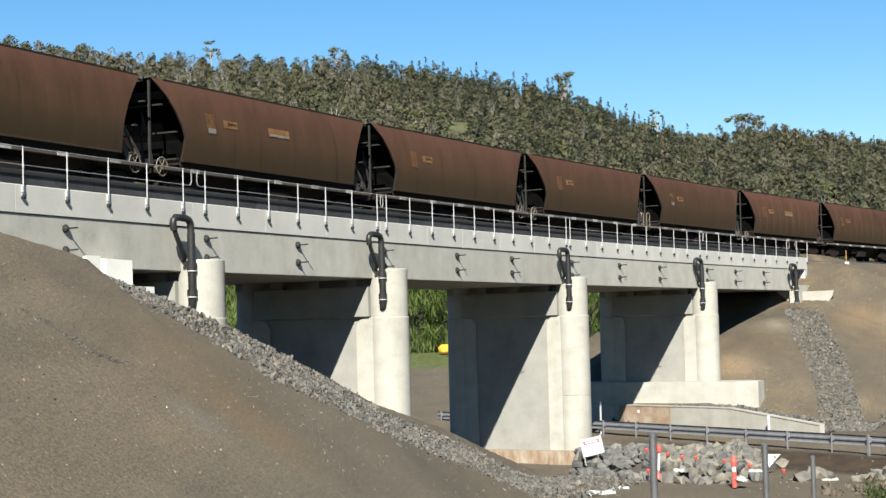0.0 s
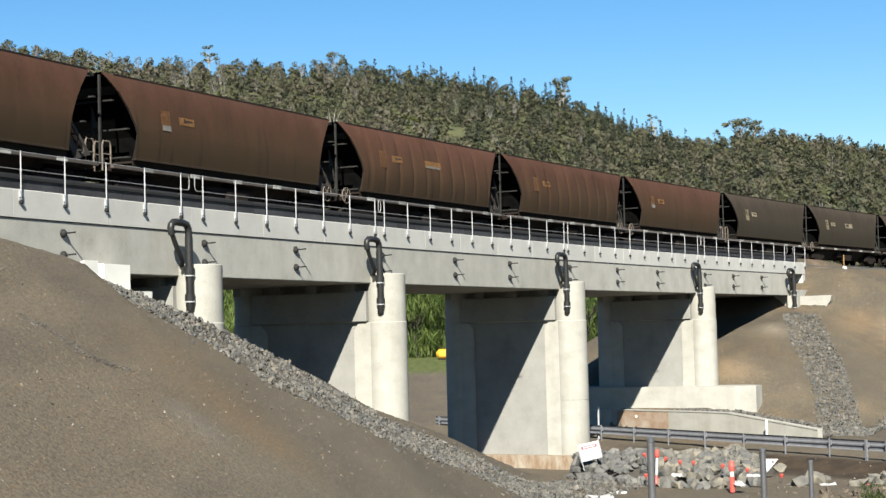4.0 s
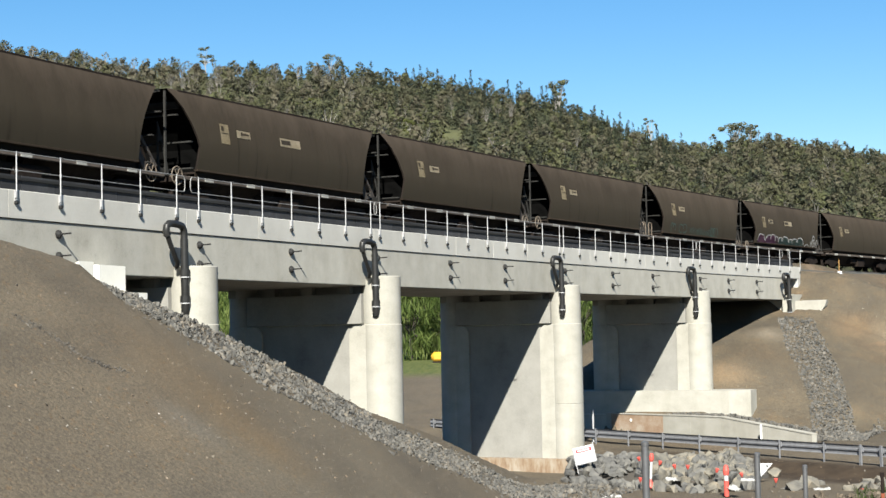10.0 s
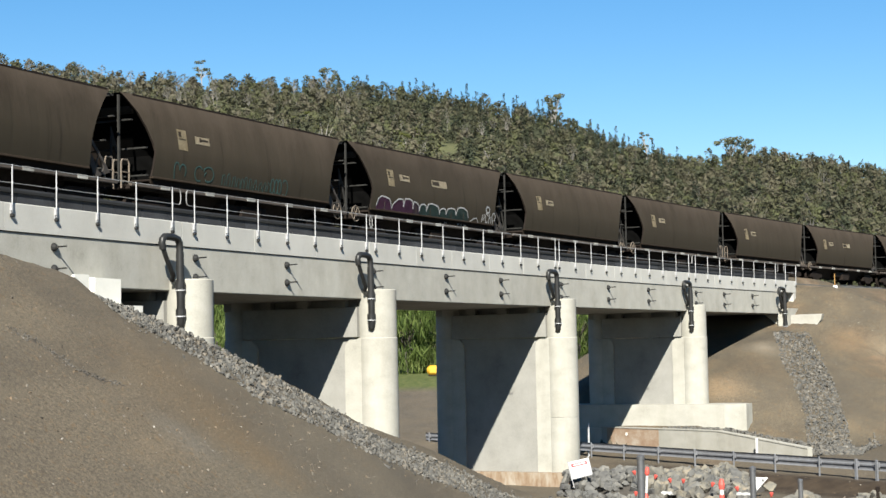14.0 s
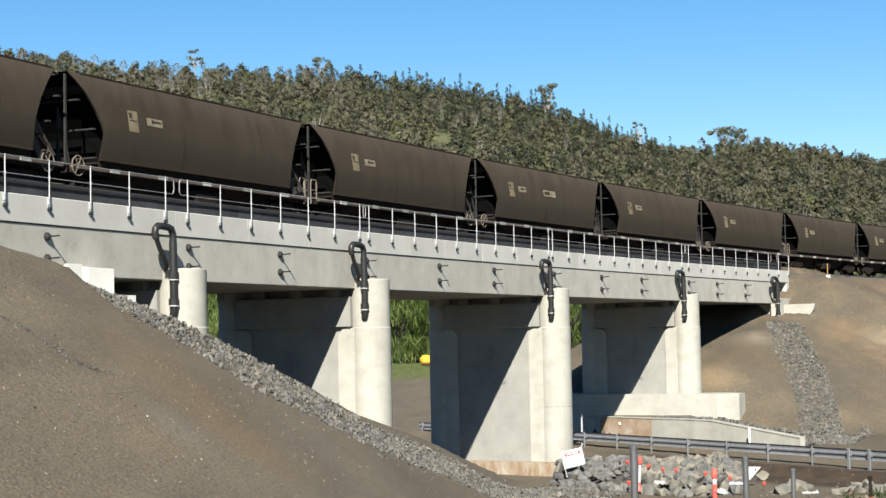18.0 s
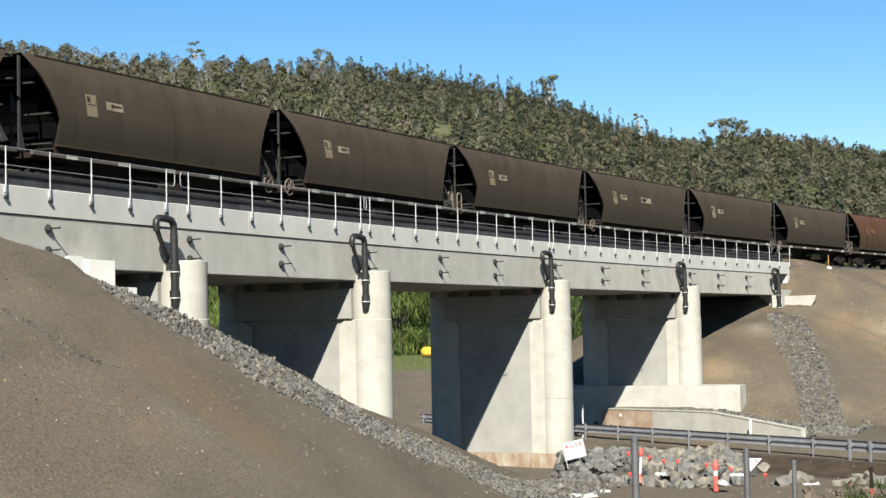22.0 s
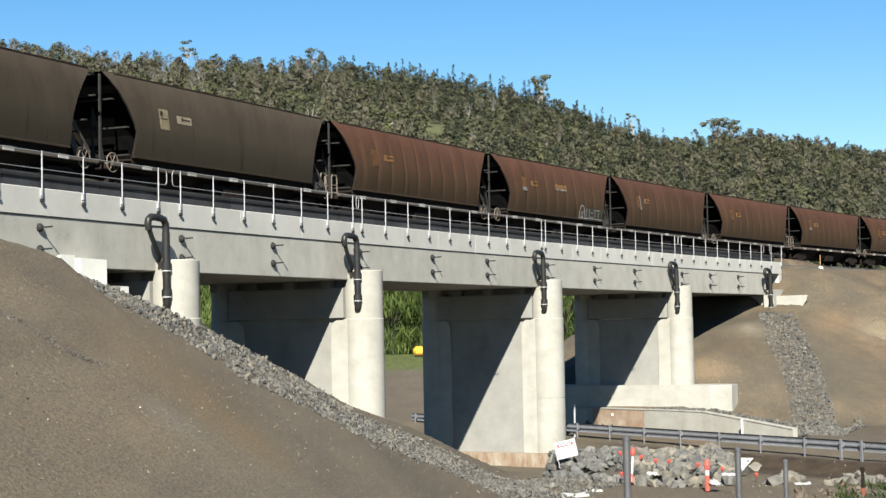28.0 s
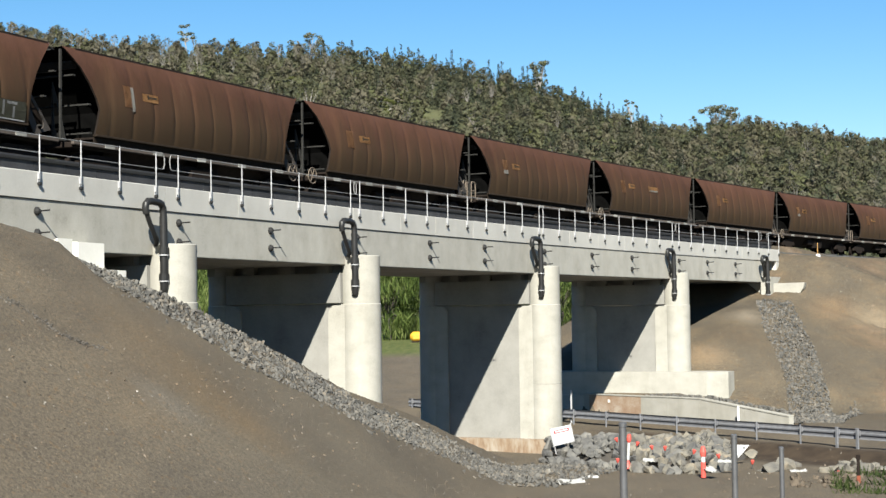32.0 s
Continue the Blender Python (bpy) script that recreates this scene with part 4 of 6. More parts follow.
def plate(parent, mat, x0, x1, z0, z1, label="", name="label_plate", proud=0.064):
    """A thin painted plate that follows the curved side."""
    bm = bmesh.new()
    grid = []
    for i in range(5):
        z = z0 + (z1 - z0) * i / 4
        grid.append([bm.verts.new((x, -side_y(z) - proud, z)) for x in (x0, x1)])
    for a, b in zip(grid, grid[1:]):
        bm.faces.new((a[0], a[1], b[1], b[0]))
    bmesh.ops.solidify(bm, geom=bm.faces[:], thickness=-0.006)
    return part(name, bm, mat, parent, label)


def spray(parent, mat, points, r, name="spray_mark", out=0.013):
    """A sprayed stroke on the side, through (x, z) points."""
    bm = bmesh.new()
    tube(bm, [(x, -side_y(z) - out, z) for x, z in points], r, 6)
    for v in bm.verts:
        v.co.y = -side_y(v.co.z) - out + (v.co.y + side_y(v.co.z) + out) * 0.12
    return part(name, bm, mat, parent)


def letter(parent, mat, x0, x1, tops, edge, split=0.0):
    """A fat sprayed letter standing on the body's foot: bumpy top, pale outline, a dark slit."""
    n = 16
    ridge = []
    for k in range(n + 1):
        f = k / n
        z = 1.42 + float(np.interp(f, [i / (len(tops) - 1) for i in range(len(tops))], tops)) * min(1.0, (math.sin(math.pi * (0.03 + 0.94 * f)) * 2.2) ** 0.5)
        ridge.append((x0 + (x1 - x0) * f, z))
    bm = bmesh.new()
    low = [bm.verts.new((x, -side_y(1.42) - 0.013, 1.42)) for x, z in ridge]
    mid = [bm.verts.new((x, -side_y((z + 1.42) / 2) - 0.013, (z + 1.42) / 2)) for x, z in ridge]
    high = [bm.verts.new((x, -side_y(z) - 0.013, z)) for x, z in ridge]
    for a, b in ((low, mid), (mid, high)):
        for k in range(n):
            bm.faces.new((a[k], a[k + 1], b[k + 1], b[k]))
    bmesh.ops.solidify(bm, geom=bm.faces[:], thickness=-0.004)
    part("sprayed_letter", bm, mat, parent)
    spray(parent, edge, ridge, 0.032, "letter_outline", 0.018)
    if split:
        c = x0 + (x1 - x0) * split
        spray(parent, PRINT, [(c, 1.45), (c + 0.03, 1.62), (c - 0.02, 1.80)], 0.03, out=0.020)


def curl(cx, cz, rx, rz, a0, a1, n=12):
    """Points of a sprayed arc, angles in degrees."""
    return [(cx + rx * math.cos(a), cz + rz * math.sin(a)) for a in (radians(a0 + (a1 - a0) * k / n) for k in range(n + 1))]


def graffiti(w, n):
    g = np.random.default_rng(n + 50)
    white = PAINTS["white"]
    if n == 12:
        for k, x0, x1, tops, split in (("pink", -5.75, -4.45, (0.42, 0.62, 0.58, 0.50), 0.55), ("pink", -4.40, -3.30, (0.30, 0.58, 0.62), 0.0), ("pink", -3.35, -2.45, (0.62, 0.66, 0.58), 0.0), ("plum", -2.50, -1.85, (0.58, 0.55, 0.40), 0.5),
                                       ("teal", -1.85, -1.20, (0.45, 0.52, 0.48), 0.0), ("teal", -1.20, 0.10, (0.50, 0.60, 0.56, 0.45), 0.3), ("teal", 0.10, 0.75, (0.38, 0.46, 0.42), 0.0), ("teal", 0.75, 1.75, (0.44, 0.52, 0.50), 0.5), ("teal", 1.75, 3.05, (0.52, 0.62, 0.60, 0.44), 0.6)):
            letter(w, PAINTS[k], x0 - 0.18, x1 - 0.18, tops, white, split)
        spray(w, white, [(3.05, 1.44), (3.4, 1.60), (3.75, 1.66), (3.95, 1.48)], 0.028)
        spray(w, white, curl(4.95, 2.12, 0.20, 0.14, 0, 360), 0.040)
        for line in ([(4.35, 1.5), (4.4, 1.86), (4.52, 1.6), (4.62, 1.9)], curl(4.85, 1.72, 0.14, 0.22, 30, 330), [(5.10, 1.5), (5.16, 1.95), (5.12, 1.72), (5.32, 1.80), (5.36, 1.5)], curl(5.62, 1.80, 0.18, 0.20, -60, 250), [(5.55, 1.62), (5.52, 1.45), (5.62, 1.40)]):
            spray(w, white, line, 0.030)
        for x in (0.6, 0.75, 1.9, 2.05, 2.3, 2.6, 2.75):
            plate(w, white, x, x + 0.09, 1.225, 1.29, "", "drip_mark", -0.075)
    if n == 11:
        dim = PAINTS["dim"]
        for line in (curl(-4.98, 1.82, 0.16, 0.24, 200, 0), curl(-4.62, 1.80, 0.19, 0.22, 180, -50), [(-5.14, 1.74), (-5.10, 1.50)], curl(-3.62, 1.78, 0.26, 0.26, 40, 300), curl(-3.02, 1.80, 0.34, 0.26, 160, -120), [(-3.30, 1.72), (-3.16, 1.88)]):
            spray(w, dim, line, 0.030)
        x = -2.15
        while x < 1.2:
            spray(w, dim, [(x, 1.46 + g.uniform(0, 0.1)), (x + 0.06, 1.70 + g.uniform(0, 0.2)), (x + 0.17, 1.86 + g.uniform(-0.1, 0.1)), (x + 0.24, 1.65), (x + 0.19, 1.50)], 0.022)
            x += g.uniform(0.2, 0.38)
        for c in (1.35, 1.62, 1.86):
            spray(w, dim, curl(c, 1.74, 0.13, 0.28, 260, -80), 0.030)
        spray(w, dim, curl(2.25, 1.74, 0.20, 0.30, 140, -120), 0.030)
    if n == 24:
        plate(w, PAINTS["haze"], 3.15, 5.55, 1.50, 2.08, "", "sprayed_patch", 0.044)
        spray(w, white, [(2.30, 1.50), (2.34, 1.85), (2.48, 2.12), (2.72, 2.20), (2.92, 2.08), (3.02, 1.80), (3.04, 1.50)], 0.032, out=0.050)
        spray(w, white, curl(2.68, 1.68, 0.13, 0.16, 0, 360), 0.026, out=0.050)
        for x0, x1, z0, z1 in ((3.22, 3.34, 1.52, 2.06), (3.62, 3.74, 1.54, 2.04), (3.80, 4.30, 1.54, 1.62), (3.84, 4.22, 1.80, 1.87), (4.40, 4.50, 1.62, 2.05), (4.60, 5.10, 1.96, 2.04), (4.90, 5.00, 1.56, 1.90)):
            plate(w, white, x0, x1, z0, z1, "", "spray_mark", 0.050)
        spray(w, white, [(2.28, 1.50), (3.2, 1.49), (4.4, 1.51), (5.5, 1.50)], 0.020, out=0.050)


def wagon(n):
    kind = "dark" if 7 <= n <= 22 else "rust"
    w = thing("coal_wagon", ("grimy dark brown" if kind == "dark" else "rusty red-brown") + " curved-sided coal hopper wagon on the bridge track", "wagon", group="wagons of the train")
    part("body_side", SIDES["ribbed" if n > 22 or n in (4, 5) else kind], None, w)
    part("body_flange", FLANGE[kind], None, w)
    for g in (-1, 1):
        part("end_sheet", ENDS[g], None, w, "black sloping end sheet")
        part("end_frame", RIBS[g], None, w)
        part("gusset", GUSSET, None, w, m=pose(0, g * 1.20, 0))
        part("end_web", SPINE, None, w, m=pose(0, g * 0.55, 0))
        part("end_platform", PLATFORM, None, w, m=pose(g * (HALF - 1.75), 0, 0))
        part("coupler", COUPLER, None, w, m=pose(g * (HALF - 0.24), 0, 0))
        part("coaming", COAMING, None, w, m=pose(0, g * 1.09, 0))
        part("side_skirt", SKIRT, None, w, m=pose(0, g * 1.30, 0))
        part("side_sill", BOTTOM, None, w, m=pose(0, g * 1.28, 0))
        part("discharge_chute", CHUTE, None, w, m=pose(g * 2.8, 0, 0))
    for nm, me in (("coal_load", LOAD), ("centre_sill", CENTRE_SILL), ("brake_gear", BRAKE), ("floor_sheet", UNDERFLOOR)):
        part(nm, me, None, w)
    for k in range(5):
        part("sill_tag", TAG, None, w, "faded white tag on the sill", m=pose(-5.5 + 2.75 * k, -1.352, 0))
    bogie(w, -HALF + 2.1), bogie(w, HALF - 2.1)
    for gap, sgn in ((n, -1), (n + 1, 1)):
        if gap % 2 == 0:
            part("hand_wheel", HAND_WHEEL, None, w, "pale spoked hand brake wheel", m=pose(sgn * (HALF - 0.75) - 0.3, -1.25, 1.18))
        elif gap % 4 == 3:
            part("ladder_hoop", HOOP, None, w, "pale rusted step ladder", m=pose(sgn * (HALF - 0.42) - 0.1, -1.1, 0.98))
    m, style = POSTER[kind], "ribbed" if n > 22 or n in (4, 5) else kind
    lift = {"rust": 0.020, "dark": 0.013, "ribbed": 0.046}[style]
    p = plate(w, m, -HALF + 2.90, -HALF + 3.46, 2.52, 3.24, "faded data plate with worn print", proud=lift)
    if kind == "dark":
        plate(p, PRINT, -HALF + 2.96, -HALF + 3.14, 2.98, 3.16, "", "print_bar", lift + 0.008)
        plate(p, PRINT, -HALF + 2.96, -HALF + 3.40, 2.88, 2.92, "", "print_bar", lift + 0.008)
    elif n == 25:
        plate(p, PALE_PATCH, -HALF + 3.30, -HALF + 3.46, 2.40, 3.22, "", "white_strip", lift + 0.008)
    elif n % 3 == 0:
        plate(p, PALE_PATCH, -HALF + 2.94, -HALF + 3.42, 2.54, 2.72, "", "white_patch", lift + 0.008)
    p = plate(w, ARROW[kind], -HALF + 3.98, -HALF + 4.90, 2.83, 3.10, "faded data plate with an arrow", proud=lift)
    plate(p, PRINT, -HALF + 4.32, -HALF + 4.80, 2.95, 3.02, "", "print_bar", lift + 0.008)
    plate(p, PRINT, -HALF + 4.25, -HALF + 4.36, 2.91, 3.06, "", "print_bar", lift + 0.008)
    if n % 4 == 0:
        p = plate(w, ARROW[kind], -HALF + 7.0, -HALF + 8.5, 2.80, 3.12, "faded data plate with worn print", proud=lift)
        if kind == "rust":
            plate(p, PALE_PATCH, -HALF + 7.1, -HALF + 8.4, 2.81, 2.90, "", "white_patch", lift + 0.008)
        if kind == "dark":
            plate(p, PRINT, -HALF + 7.08, -HALF + 7.75, 2.88, 3.05, "", "print_bar", lift + 0.008)
    graffiti(w, n)
    return w


WAGONS = {n: wagon(n) for n in range(-2, 34)}


def motions():
    for n, w in WAGONS.items():
        rows = []
        for i in range(17):
            t = i * 2.0
            s = TIP + WAGON * (n + 0.5) - SPEED * t + SLOWING * t * t
            s += float(np.interp(t, [a for a, _ in LAG], [b for _, b in LAG]))
            rows.append((t, frame_at(s, CENTRE, RAIL)))
        walk(w, rows)


# ---- woods on the hill ----
def leaf_material(name, stops, patch=0.11, own=0.30, tint=False):
    """Leaves: colour by patches of the wood and by single sprays, with some light through them."""
    m = bpy.data.materials.new(name)
    m.use_nodes = True
    n, link = m.node_tree.nodes, m.node_tree.links.new
    b = n["Principled BSDF"]
    b.inputs["Roughness"].default_value, b.inputs["Specular IOR Level"].default_value = 0.75, 0.2
    geo, t, mix, ramp = n.new("ShaderNodeNewGeometry"), n.new("ShaderNodeTexNoise"), n.new("ShaderNodeMix"), n.new("ShaderNodeValToRGB")
    t.inputs["Scale"].default_value, t.inputs["Detail"].default_value, t.inputs["Roughness"].default_value = patch, 2, 0.6
    link(geo.outputs["Position"], t.inputs["Vector"])
    mix.inputs[0].default_value = own
    link(t.outputs["Fac"], mix.inputs[2])
    link(geo.outputs["Random Per Island"], mix.inputs[3])
    src = mix.outputs[0]
    if tint:
        at_tree, both = n.new("ShaderNodeAttribute"), n.new("ShaderNodeMix")
        at_tree.attribute_name = "tint"
        both.inputs[0].default_value = 0.68
        link(src, both.inputs[2])
        link(at_tree.outputs["Fac"], both.inputs[3])
        src = both.outputs[0]
        # sprays lie round their crown: shade them by its outline
        lie = n.new("ShaderNodeAttribute")
        lie.attribute_name = "lie"
        link(lie.outputs["Vector"], b.inputs["Normal"])
    link(src, ramp.inputs[0])
    e = ramp.color_ramp.elements
    while len(e) < len(stops):
        e.new(0.5)
    for i, (p, c) in enumerate(stops):
        e[i].position, e[i].color = p, (*dull(c), 1)
    link(ramp.outputs[0], b.inputs["Base Color"])
    tr, add = n.new("ShaderNodeBsdfTranslucent"), n.new("ShaderNodeMixShader")
    if tint:
        link(lie.outputs["Vector"], tr.inputs["Normal"])
    link(ramp.outputs[0], tr.inputs["Color"])
    add.inputs[0].default_value = 0.58
    link(b.outputs[0], add.inputs[1])
    link(tr.outputs[0], add.inputs[2])
    link(add.outputs[0], n["Material Output"].inputs["Surface"])
    return m


GUM = ((0.18, (0.071, 0.086, 0.058)), (0.30, (0.091, 0.109, 0.067)), (0.42, (0.131, 0.137, 0.085)), (0.53, (0.166, 0.162, 0.102)), (0.62, (0.168, 0.185, 0.088)), (0.72, (0.202, 0.187, 0.124)), (0.85, (0.228, 0.212, 0.153)))
LEAVES = leaf_material("eucalypt_leaves", GUM, 0.02, 0.14, True)
GUM_LEAVES = leaf_material("gum_leaves", GUM, 0.12, 0.35)
WILLOW = leaf_material("willow_leaves", ((0.25, (0.030, 0.052, 0.012)), (0.45, (0.090, 0.135, 0.030)), (0.60, (0.160, 0.210, 0.058)), (0.75, (0.22, 0.26, 0.09))), 0.4)
WEED = leaf_material("weed_leaves", ((0.25, (0.030, 0.048, 0.014)), (0.5, (0.062, 0.090, 0.026)), (0.75, (0.110, 0.135, 0.048))), 0.8)
SHRUB = leaf_material("bright_shrub_leaves", ((0.25, (0.085, 0.098, 0.030)), (0.5, (0.125, 0.138, 0.045)), (0.75, (0.165, 0.172, 0.066))), 0.3)
BARK = material("pale_bark", ((0.3, (0.10, 0.092, 0.082)), (0.7, (0.20, 0.19, 0.175))), 3, 0.9)


WHITE_BARK = material("white_gum_bark", ((0.3, (0.20, 0.185, 0.165)), (0.7, (0.32, 0.305, 0.285))), 3, 0.9)
DARK_BARK = material("dark_bark", ((0.3, (0.03, 0.025, 0.02)), (0.7, (0.07, 0.06, 0.05))), 3, 0.9)


def sprays(g, heads, leaf, per, droop=0.0):
    """Small bent leaf sprays round the heads of the limbs, as corners of quads."""
    quads = []
    centre = np.mean([h[:3] for h in heads], axis=0) - (0, 0, 1.0)
    for x, y, z, s in heads:
        for _ in range(int(per * g.uniform(0.7, 1.3))):
            v = g.normal(size=3)
            v /= np.linalg.norm(v)
            p = np.array((x, y, z)) + v * s * g.uniform(0.25, 1.0) ** 0.6 * np.array((1, 1, 0.75))
            u = g.normal(size=3) * np.array((1, 1, 0.6)) * (1 if droop < 0.5 else 0.35) + np.array((0, 0, -droop))
            out = v * 0.7 + (p - centre) / 6.0 + g.normal(size=3) * 0.25
            if droop < 0.5:
                u -= out * u.dot(out) / out.dot(out) * 0.75
            u /= np.linalg.norm(u)
            w = np.cross(u, out)
            w /= max(np.linalg.norm(w), 1e-6)
            e, slim = leaf * g.uniform(0.6, 1.4) * (2.6 if droop > 0.5 else 1.0), 0.17 if droop > 0.5 else 1.0
            w = w * slim
            quads.append((p - u * e - w * e * 0.25, p - u * e * 0.1 - w * e * 0.55, p + u * e + w * e * 0.1, p + u * e * 0.05 + w * e * 0.55))
    return quads


def crown_heads(g, height, spread, count, low=0.35, flat=0.8):
    heads = []
    for _ in range(count):
        f = g.uniform(0, 1) ** flat
        h = height * (low + (1 - low) * f)
        a, r = g.uniform(0, 2 * math.pi), spread * math.sqrt(g.uniform(0.05, 1)) * (0.45 + 0.7 * math.sin(math.pi * (0.12 + 0.8 * f)))
        heads.append((r * math.cos(a), r * math.sin(a), h, spread * g.uniform(0.32, 0.52)))
    return heads


def bar(a, b, ra, rb):
    """Corners of a three-sided limb."""
    a, b = np.array(a, float), np.array(b, float)
    t = b - a
    u = np.cross(t, (0.31, 0.77, 0.2))
    u /= max(np.linalg.norm(u), 1e-6)
    v = np.cross(t, u)
    v /= max(np.linalg.norm(v), 1e-6)
    ring = [u * math.cos(k) + v * math.sin(k) for k in (0, 2.094, 4.189)]
    return [(a + ring[i] * ra, a + ring[(i + 1) % 3] * ra, b + ring[(i + 1) % 3] * rb, b + ring[i] * rb) for i in range(3)]


def tuft(g, c, s, count, leaf, flat=0.75):
    """A clump of foliage: broad sprays lying round it and small ones standing out of them, with how each lies."""
    quads, lie = [], []
    for n, size, reach, tilt in ((12, 0.38 * s, (0.60, 0.92), 0.3), (count, leaf, (0.80, 1.20), 0.5)):
        v = g.normal(size=(n, 3))
        v /= np.linalg.norm(v, axis=1, keepdims=True)
        p = c + v * s * g.uniform(*reach, (n, 1)) * np.array((1, 1, flat))
        u = np.cross(v, g.normal(size=(n, 3)))
        u = u / np.linalg.norm(u, axis=1, keepdims=True) + v * g.uniform(-tilt, tilt, (n, 1))
        u *= size * g.uniform(0.6, 1.4, (n, 1))
        w = np.cross(v, u) * g.uniform(0.45, 0.8, (n, 1))
        quads.append(np.stack((p - u - w * 0.3, p - u * 0.1 - w, p + u + w * 0.2, p + u * 0.2 + w), 1))
        lie.append(v + g.normal(size=v.shape) * 0.25)
    return np.concatenate(quads), np.concatenate(lie)


def template(seed, form, height, spread, clumps, count, leaf):
    """One kind of tree: its sprays, how they lie on the crown, and its trunk and limbs."""
    g = np.random.default_rng(seed)
    heads, wood = [], []
    top = np.array((g.normal() * 0.3, g.normal() * 0.3, height * 0.9))
    for i in range(clumps):
        f, a = (i + g.uniform(0.1, 0.9)) / clumps, i * 2.4 + g.uniform(-0.7, 0.7)
        if form == "pine":
            r, z, s = spread * (1.0 - 0.9 * f) * g.uniform(0.3, 0.8), height * (0.12 + 0.86 * f), spread * (0.78 - 0.58 * f)
        elif form == "bush":
            r, z, s = spread * g.uniform(0.1, 0.8), height * (0.15 + 0.6 * f), spread * g.uniform(0.4, 0.6)
        else:
            low = 0.30 if form == "gum" else 0.60
            r, z, s = spread * g.uniform(0.25, 0.85) * math.sin(math.pi * (0.30 + 0.60 * f)), height * (low + (0.92 - low) * f), spread * (g.uniform(0.36, 0.56) if form == "gum" else 0.25)
        heads.append((np.array((r * math.cos(a), r * math.sin(a), z)), s))
    if form in ("gum", "bare"):
        fork = np.array((g.normal() * 0.25, g.normal() * 0.25, height * g.uniform(0.28, 0.42)))
        wood += bar((0, 0, 0), fork, 0.021 * height, 0.015 * height)
        for c, s in heads:
            mid = fork * 0.45 + c * 0.55 + g.normal(size=3) * 0.25
            wood += bar(fork, mid, 0.012 * height, 0.008 * height) + bar(mid, c, 0.008 * height, 0.004 * height)
            if form == "bare":
                for _ in range(4):
                    wood += bar(mid * 0.3 + c * 0.7, c + g.normal(size=3) * 0.7 * spread * np.array((0.4, 0.4, 0.35)) + (0, 0, 0.5), 0.045, 0.018)
    mid = np.array((0, 0, height * (0.40 if form != "gum" else 0.50)))
    crown, lie = [], []
    for c, s in heads:
        q, v = tuft(g, c, s, count, leaf, 1.1 if form == "pine" else 0.72)
        away = (c - mid) / (np.linalg.norm(c - mid) + 0.6)
        crown.append(q)
        lie.append(v * 0.30 + away * 0.60 + (0, 0, 0.50))
    crown, lie = np.concatenate(crown), np.concatenate(lie)
    if form == "pine":
        q, v = tuft(g, top, 0.35, 8, leaf * 0.7, 2.2)
        crown, lie = np.concatenate((crown, q)), np.concatenate((lie, v))
    return crown, np.array(wood).reshape(-1, 4, 3), lie / np.linalg.norm(lie, axis=1, keepdims=True)


